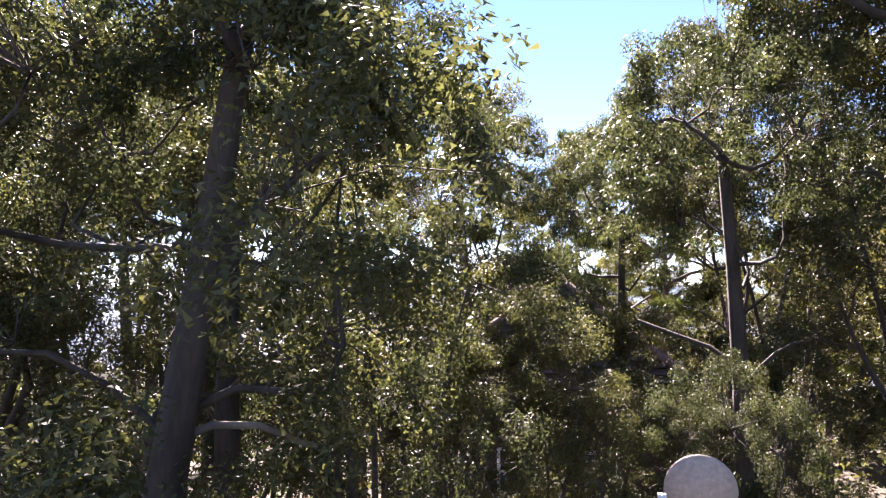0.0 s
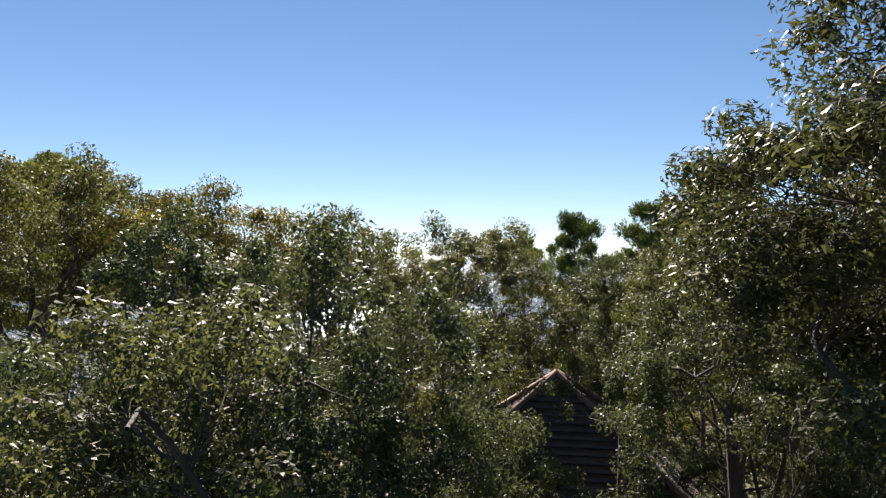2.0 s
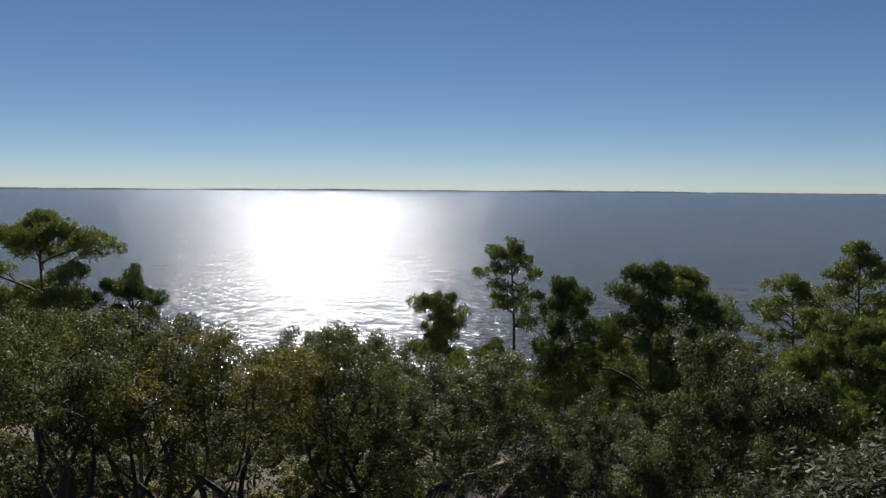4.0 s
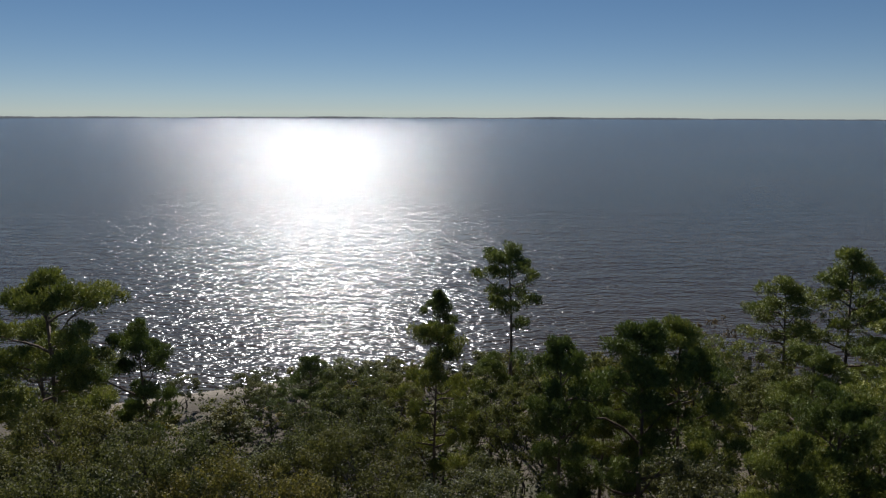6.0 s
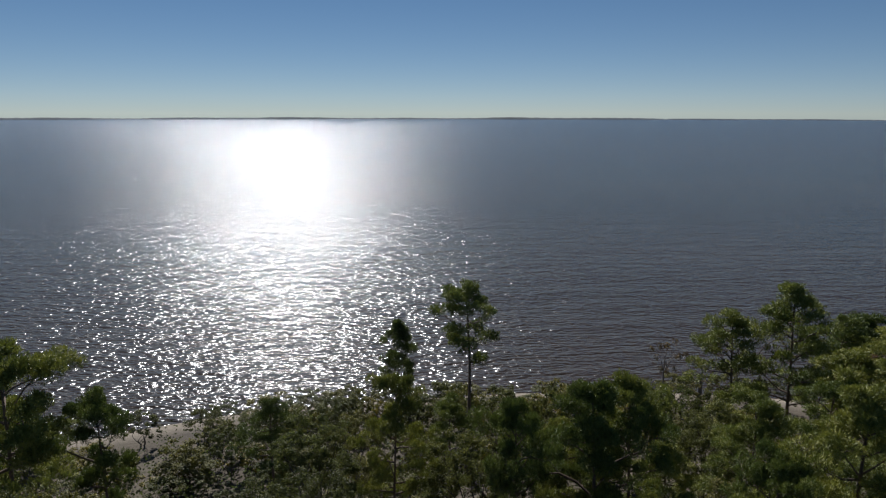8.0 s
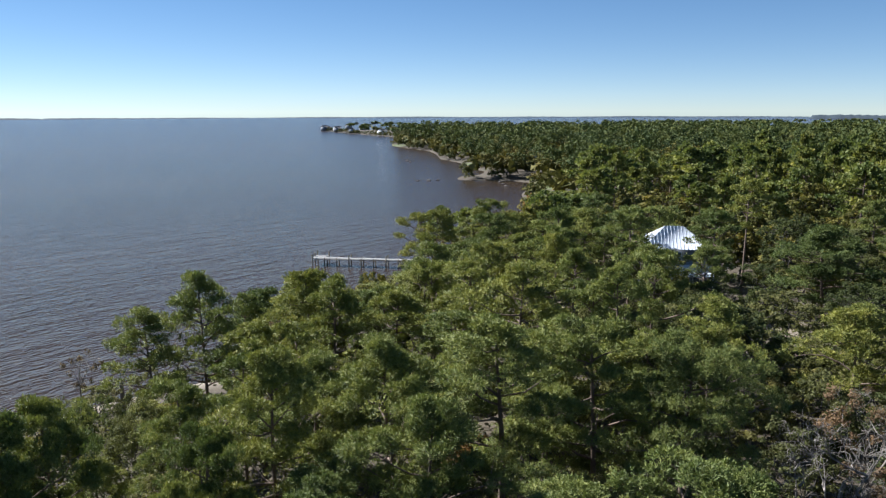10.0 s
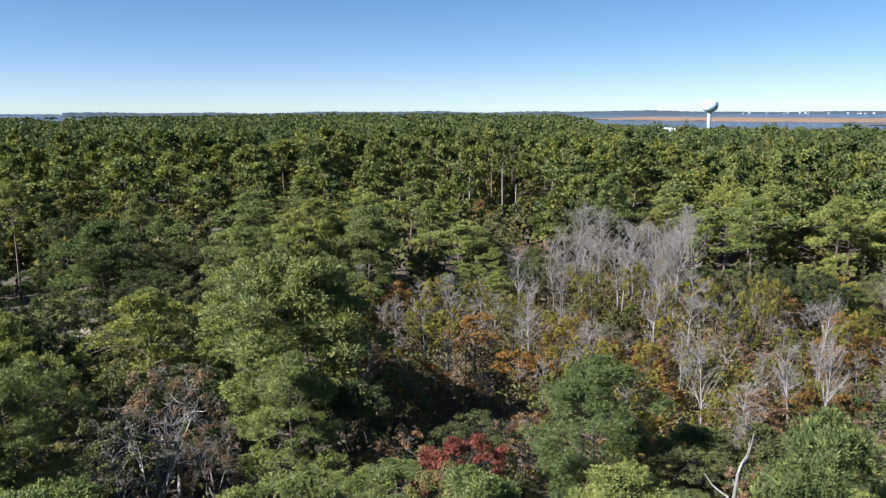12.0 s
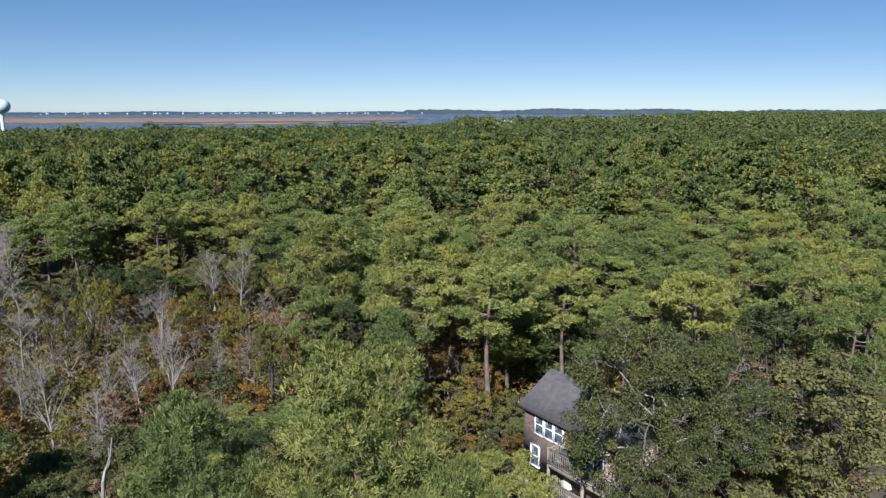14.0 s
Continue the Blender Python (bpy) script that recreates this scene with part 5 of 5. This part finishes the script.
# brown house below the flight, with a hipped roof of stepped board courses
def hip_house():
    cx, cy, top, eave, half = 4.1, 27.5, 11.8, 7.3, 5.8
    gz = float(ground_z(cx, cy)[0])
    ob = thing("house", "brown cedar house with a hipped roof of board courses", "house")
    ob.matrix_basis = Matrix.Translation((cx, cy, 0)) @ Matrix.Rotation(radians(-9), 4, "Z")
    w = half - 0.5
    for x, y, sx, sy in ((0, -w, 2 * w, 0.2), (0, w, 2 * w, 0.2), (-w, 0, 0.2, 2 * w - 0.2), (w, 0, 0.2, 2 * w - 0.2)):
        boxes("wall", CEDAR, ob, [(x, y, (gz - 0.4 + eave) / 2, sx, sy, eave + 0.1 - gz + 0.4)])
    n = 22
    for q in range(4):
        c, s = math.cos(q * math.pi / 2), math.sin(q * math.pi / 2)
        turn = lambda p: (p[0] * c - p[1] * s, p[0] * s + p[1] * c, p[2])
        for i in range(n):
            a, b = i / n, (i + 1) / n
            h0, h1 = half * (1 - a), half * (1 - b) * 0.999 + 0.002
            z0, z1 = eave + (top - eave) * a, eave + (top - eave) * b
            sheet("board_course", CEDAR, ob, [turn((-h0, -h0, z0 + 0.06)), turn((h0, -h0, z0 + 0.06)), turn((h1, -h1, z1 + 0.02)), turn((-h1, -h1, z1 + 0.02))], 0.08)
        g = Geo()
        tube(g, [turn((half * 1.02, -half * 1.02, eave + 0.10)), turn((half * 0.5, -half * 0.5, (eave + top) / 2 + 0.12)), (0, 0, top + 0.14)], [0.14, 0.14, 0.14], 4)
        part("ridge_cap", g.mesh("ridge_cap", RIDGE), ob, "pale cedar ridge cap")
    window_part(ob, -1.2, -w - 0.12, 6.0, 0.9, 1.3)
    window_part(ob, 1.4, -w - 0.12, 6.0, 0.9, 1.3)


hip_house()


def white_roof_house():
    cx, cy, ez, top = 97.0, 41.5, 12.8, 15.4
    gz = float(ground_z(cx, cy)[0])
    ob = thing("house", "tall grey-blue house with a white metal roof", "house")
    ob.matrix_basis = Matrix.Translation((cx, cy, 0)) @ Matrix.Rotation(radians(-58), 4, "Z")
    for x, y, sx, sy in ((0, -3.3, 8.2, 0.2), (0, 3.3, 8.2, 0.2), (-4.0, 0, 0.2, 6.4), (4.0, 0, 0.2, 6.4)):
        boxes("wall", SLATE_WALL, ob, [(x, y, (gz - 0.4 + ez) / 2, sx, sy, ez + 0.1 - gz + 0.4)], "grey-blue siding")
    X, Y, r = 4.6, 3.9, 1.2
    sheet("roof", METAL, ob, [(-X, -Y, ez), (X, -Y, ez), (r, 0, top), (-r, 0, top)], 0.1, "white standing seam metal roof")
    sheet("roof", METAL, ob, [(-X, Y, ez), (-r, 0.004, top), (r, 0.004, top), (X, Y, ez)], 0.1)
    sheet("roof", METAL, ob, [(-X - 0.01, -Y, ez), (-r - 0.01, 0, top), (-X - 0.01, Y, ez)], 0.1)
    sheet("roof", METAL, ob, [(X + 0.01, -Y, ez), (X + 0.01, Y, ez), (r + 0.01, 0, top)], 0.1)
    g = Geo()
    for i in range(17):
        x = -3.8 + i * 0.475
        u = min(1, (X - abs(x)) / (X - r))
        tube(g, [(x, -Y, ez + 0.03), (x, -Y + Y * u, ez + (top - ez) * u + 0.03)], [0.03, 0.03], 4)
    part("seam", g.mesh("seam", METAL), ob)
    sheet("porch_roof", METAL, ob, [(-1.0, -6.2, 9.6), (4.6, -6.2, 9.6), (4.6, -3.42, 10.6), (-1.0, -3.42, 10.6)], 0.1)
    for x in (-0.8, 4.4):
        boxes("post", WHITE, ob, [(x, -6.0, (gz - 0.3 + 9.6) / 2, 0.18, 0.18, 9.6 - gz + 0.3)])
    for z in (11.6, 8.2):
        for x in (-2.6, 0.2, 2.8):
            window_part(ob, x, -3.43, z, 0.9, 1.4)


white_roof_house()


def small_house(x, y, turn, w, d, h, wall, roof, label, group=""):
    """A plain far-off house: walls, a gabled roof with eaves, windows and a door."""
    gz = float(max(0.3, ground_z(x, y)[0])) - 0.3
    ob = thing("house", label, "house", group)
    ob.matrix_basis = Matrix.Translation((x, y, gz)) @ Matrix.Rotation(radians(turn), 4, "Z")
    g = Geo()
    box(g, 0, 0, h / 2, w, d, h)
    v = np.array([(-w / 2, -d / 2, h), (-w / 2, d / 2, h), (-w / 2, 0, h + d * 0.3), (w / 2, -d / 2, h), (w / 2, d / 2, h), (w / 2, 0, h + d * 0.3)])
    g.put(v, [[0, 2, 1], [3, 4, 5]])
    part("wall", g.mesh("wall", wall), ob)
    for s in (-1, 1):
        sheet("roof", roof, ob, [(-w / 2 - 0.4, s * (d / 2 + 0.4), h - 0.1), (w / 2 + 0.4, s * (d / 2 + 0.4), h - 0.1), (w / 2 + 0.4, s * 0.01, h + d * 0.3 + 0.12), (-w / 2 - 0.4, s * 0.01, h + d * 0.3 + 0.12)], 0.2)
    for s in (-1, 1):
        for i in range(max(1, int(w / 3.2))):
            boxes("window", GLASS, ob, [(-w / 2 + 1.6 + i * 3.2, s * (d / 2 + 0.02), h * 0.62, 1.1, 0.08, 1.4)])
    boxes("door", TIMBER, ob, [(0, -d / 2 - 0.03, 1.05, 1.0, 0.08, 2.1)])
    return ob


HEADLAND = [(800, 972, 20, 14, 8, 7), (792, 930, 10, 12, 8, 6), (832, 948, 35, 13, 9, 8), (850, 933, 60, 12, 9, 7), (770, 905, 30, 11, 8, 6), (694, 722, 15, 12, 9, 6), (815, 985, 0, 12, 8, 5), (735, 830, 40, 12, 8, 6)]
for x, y, tn, w, d, h in HEADLAND:
    small_house(x, y, tn, w, d, h, SLATE_WALL if (x + y) % 3 else WHITE, SHINGLE, "far waterfront house on the headland", "houses on the headland")
for x, y, tn, w, d, h, wall, roof, lb in ((297, 193, -40, 11, 7, 3.2, TIMBER, SHINGLE, "low shore house beside a lawn"), (334, 222, 20, 11, 8, 6, WHITE, SHINGLE, "white shore house among trees"), (330, 196, 5, 12, 8, 8, WHITE, SHINGLE, "white house half hidden by pines"),
                                          (533, 417, 30, 12, 9, 10, WHITE, SHINGLE, "white house among distant trees"), (202, 111, 15, 12, 8, 9, TIMBER, SHINGLE, "grey timber house among pines"), (330, -655, 30, 26, 12, 8, WHITE, METAL, "long white waterfront building"),
                                          (300, -758, 10, 18, 10, 12, SLATE_WALL, METAL, "grey roofed house above the trees"), (153, -475, 40, 14, 9, 13, TIMBER, SHINGLE, "tall house among the trees"), (480, -270, 20, 20, 10, 12, WHITE, METAL, "white roofed building above the trees")):
    small_house(x, y, tn, w, d, h, wall, roof, lb)
rnd = random.Random(3)
for i in range(52):
    az = 120 + 34 * (0.5 * rnd.random() + 0.5 * (i + rnd.random() * 3) / 54)
    x, y = around(az, 3455 + rnd.uniform(-10, 25))
    small_house(x, y, rnd.uniform(0, 180), rnd.uniform(5, 9), rnd.uniform(4, 6), rnd.uniform(2.5, 4.5), WHITE, METAL if rnd.random() < 0.6 else SHINGLE, "tiny white house on the distant shore", "houses across the sound")
for i in range(9):
    x, y = around(88 + 14 * (i + rnd.random()) / 9, rnd.uniform(1250, 1900))
    if shore_distance(x, y)[0] > 10:
        small_house(x, y, rnd.uniform(0, 180), rnd.uniform(9, 14), 8, rnd.uniform(6.5, 8.5), WHITE, SHINGLE, "pale house roof above distant trees", "houses in the distant wood")


def water_tower(x, y):
    ob = thing("water_tower", "pale blue single-column water tower above the woods", "water tower")
    ob.matrix_basis = Matrix.Translation((x, y, float(ground_z(x, y)[0])))
    z0 = float(ground_z(x, y)[0])
    g = Geo()
    tube(g, [(0, 0, -0.5), (0, 0, 2), (0, 0, 6), (0, 0, 20), (0, 0, 27.0 - z0)], [3.6, 2.6, 1.35, 1.2, 1.9], 24)
    part("column", g.mesh("column", TANK, True), ob)
    zs, rs_ = [], []
    for i in range(15):
        a = -math.pi / 2 + math.pi * i / 14
        zs.append(31.7 - z0 + (4.6 if a > 0 else 4.9) * math.sin(a))
        rs_.append(max(0.05, 6.1 * math.cos(a) ** 0.8))
    g = Geo()
    tube(g, [(0, 0, z) for z in zs], rs_, 32)
    part("tank", g.mesh("tank", TANK, True), ob, "pale blue rounded steel tank")
    boxes("hatch", WHITE, ob, [(0, 0, 36.5 - z0, 0.7, 0.7, 0.6)])
    g = Geo()
    tube(g, [(0, 0, 36.4 - z0), (0, 0, 37.8 - z0)], [0.05, 0.03], 5)
    part("mast", g.mesh("mast", DOCK), ob)


water_tower(508, -321)


def pier():
    ob = thing("pier", "narrow silver-grey timber pier over the water", "pier")
    a, b = Vector((93.4, 117.4)), Vector((108.0, 94.5))
    d = (b - a).normalized()
    ln = (b - a).length
    ob.matrix_basis = Matrix.Translation((a.x, a.y, 0)) @ Matrix.Rotation(math.atan2(d.y, d.x), 4, "Z")
    g = Geo()
    box(g, 0.0, 0, 0, 0.24, 1.5, 0.06)
    board = g.mesh("board", DOCK)
    for i in range(int(ln / 0.28)):
        part("board", board, ob).location = (i * 0.28, 0, 1.55)
    for i in range(10):
        part("board", board, ob).location = (i * 0.28, 1.6, 1.55)
    for s in (-0.6, 0.6):
        boxes("beam", DOCK, ob, [(ln / 2, s, 1.40, ln, 0.12, 0.22)])
    g = Geo()
    tube(g, [(0, 0, -2.0), (0, 0, 0.5), (0, 0, 2.35)], [0.15, 0.14, 0.13], 8)
    pile = g.mesh("pile", TIMBER, True)
    for i in range(int(ln / 2.6) + 1):
        for s in (-0.85, 0.85):
            p = part("pile", pile, ob)
            p.location = (i * 2.6, s, 0 if i % 3 == 0 else -0.6)
    p = part("pile", pile, ob)
    p.location = (0.1, 2.3, 0.2)
    p = part("pile", pile, ob)
    p.location = (2.6, 2.3, 0.2)


pier()


def satellite_dish(x, y, z):
    ob = thing("satellite_dish", "round tan satellite dish on a slim mast", "satellite dish")
    gz = float(ground_z(x, y)[0])
    g = Geo()
    tube(g, [(0, 0, gz - 0.4), (0, 0, gz + 3), (0, 0, z - 0.1)], [0.05, 0.045, 0.04], 10)
    part("mast", g.mesh("mast", TIMBER, True), ob)
    g = Geo()
    n, k = 28, np.arange(28)
    rows = [np.stack([0.33 * r * np.cos(2 * np.pi * k / n), np.full(n, 0.10 * r * r), 0.33 * r * np.sin(2 * np.pi * k / n)], 1) for r in (0.02, 0.35, 0.7, 0.97, 1.0)]
    rows[-1] += [0, 0.012, 0]
    f = [np.stack([i * n + k, i * n + (k + 1) % n, (i + 1) * n + (k + 1) % n, (i + 1) * n + k], 1) for i in range(4)]
    v = np.concatenate(rows)
    g.put(v, np.concatenate(f))
    g.put(v + [0, -0.012, 0], np.concatenate(f)[:, ::-1])
    dish = part("dish", g.mesh("dish", DISH, True), ob, "tan painted reflector")
    g = Geo()
    tube(g, [(0, 0.02, -0.30), (-0.22, -0.25, -0.16), (-0.36, -0.42, 0.02)], [0.014, 0.014, 0.014], 6)
    arm = part("arm", g.mesh("arm", TIMBER, True), ob)
    boxes("receiver", WHITE, arm, [(-0.37, -0.43, 0.05, 0.07, 0.10, 0.08)], "white receiver head")
    for o in (dish, arm):
        o.location = (0, -0.06, z)
    ob.matrix_basis = Matrix.Translation((x, y, 0)) @ Matrix.Rotation(radians(-12), 4, "Z")


satellite_dish(2.75, 6.9, 9.70)


def shore_snag(x, y, top):
    """A dead shore tree with a few rusty sprays, and a broken post beside it."""
    ms = oak_meshes(120, 6, 2.2, 0.35, 26, 26, 0.24, RUST, DEAD_BARK, bare=0.4)
    p = proto("dead_tree", ms, "dead shore tree with rusty leaves", "")
    stand(p, x, y, top, 2.0, 40)
    g = Geo()
    tube(g, [(0, 0, -0.5), (0.1, 0, 1.5), (0.15, 0.1, 3.0)], [0.28, 0.24, 0.2], 8)
    ob = thing("stump", "broken grey trunk standing at the shore", "stump")
    part("trunk", g.mesh("trunk", DEAD_BARK, True), ob)
    ob.matrix_basis = Matrix.Translation((x + 3.2, y - 1.0, float(ground_z(x + 3.2, y - 1.0)[0])))


shore_snag(28.6, 73.0, 7.6)


def dead_snag(x, y, top, seed):
    rs = np.random.RandomState(seed)
    gz = float(ground_z(x, y)[0])
    h = top - gz
    ob = thing("dead_tree", "broken bleached trunk with forked bare stubs", "tree", "bleached snags")
    g = Geo()
    line = bend(rs, (0, 0, -0.4), (rs.normal() * 0.6, rs.normal() * 0.6, h * 0.86), 8, 0.25)
    tube(g, line, np.linspace(0.17, 0.08, 8), 8)
    part("trunk", g.mesh("trunk", DEAD_BARK, True), ob)
    for i in range(5):
        b = line[-1 - i % 3]
        e = b + unit(rs.normal(size=3) * [1, 1, 0.3] + [0, 0, 0.8]) * rs.uniform(0.7, 1.0) * h * 0.16
        g = Geo()
        tube(g, bend(rs, b, e, 5, 0.12), np.linspace(0.07, 0.02, 5), 5)
        part("branch", g.mesh("branch", DEAD_BARK, True), ob)
    ob.matrix_basis = Matrix.Translation((x, y, gz))


dead_snag(27.0, -20.2, 16.6, 5)
dead_snag(25.5, -17.1, 15.2, 8)


def fallen_limb():
    ob = thing("dead_branch", "pale bare dead branch caught in the oak", "branch")
    g = Geo()
    tube(g, [(-2.0, 6.25, 10.25), (-1.65, 6.5, 10.38), (-1.3, 6.7, 10.34), (-0.95, 6.85, 10.16), (-0.7, 6.9, 10.08)], [0.045, 0.04, 0.035, 0.03, 0.022], 6)
    part("limb", g.mesh("limb", DEAD_BARK, True), ob)
    for e in ((-0.55, 7.0, 10.42), (-0.3, 7.05, 10.2), (-0.75, 6.8, 10.35)):
        g = Geo()
        tube(g, [(-0.72, 6.9, 10.08), (np.array(e) + [-0.72, 6.9, 10.08]) / 2 + [0, 0, 0.04], e], [0.018, 0.014, 0.008], 5)
        part("twig", g.mesh("twig", DEAD_BARK, True), ob)


fallen_limb()


def rock(x, y, s, seed):
    rs = np.random.RandomState(seed)
    bm = bmesh.new()
    bmesh.ops.create_icosphere(bm, subdivisions=2, radius=1)
    for v in bm.verts:
        v.co *= 0.8 + 0.35 * noise.noise(v.co * 1.3 + Vector((seed, 0, 0)))
        v.co.z *= 0.55
    me = bpy.data.meshes.new("rock")
    bm.to_mesh(me)
    bm.free()
    me.materials.append(STONE)
    ob = tagged(new("rock", me), "dark wet rock in the shallows", "rock", "rocks in the cove")
    ob.matrix_basis = Matrix.LocRotScale((x, y, 0.1), Euler((0, 0, rs.rand() * 6)), (s, s * 0.7, s * 0.7))


for i, (x, y, s) in enumerate(((247, 226, 1.8), (251, 224, 1.3), (243, 229, 1.2), (262, 196, 1.5), (256, 190, 1.2), (249, 183, 1.4), (340, 330, 2.0), (330, 318, 1.6))):
    rock(x, y, s, i)


def dead_mast(az, r, h, seed):
    """A bare, straight trunk left standing at the wood's edge."""
    rs = np.random.RandomState(seed)
    x, y = around(az, r)
    ob = thing("dead_mast", "straight pale dead trunk without branches in dry grass", "tree", "dead masts at the wood's edge")
    g = Geo()
    tube(g, bend(rs, (0, 0, -0.4), (rs.normal() * 0.3, rs.normal() * 0.3, h), 6, 0.12), np.linspace(0.24, 0.13, 6), 7)
    part("trunk", g.mesh("trunk", DEAD_BARK, True), ob)
    for i in range(2):
        z = h * rs.uniform(0.55, 0.9)
        a = rs.uniform(0, 6.3)
        g = Geo()
        tube(g, [(0, 0, z), (0.5 * math.cos(a), 0.5 * math.sin(a), z + 0.25), (0.9 * math.cos(a), 0.9 * math.sin(a), z + 0.3)], [0.06, 0.045, 0.02], 5)
        part("stub", g.mesh("stub", DEAD_BARK, True), ob)
    ob.matrix_basis = Matrix.Translation((x, y, float(ground_z(x, y)[0])))


for i, (az, r, h) in enumerate(((99.3, 184, 8.5), (101.5, 182, 11), (101.9, 188, 8), (103.2, 190, 6), (107.3, 184, 15), (108.4, 181, 9), (110.9, 180, 10), (97.2, 186, 7), (94.0, 178, 9), (104.8, 176, 12))):
    dead_mast(az, r, h, 200 + i)
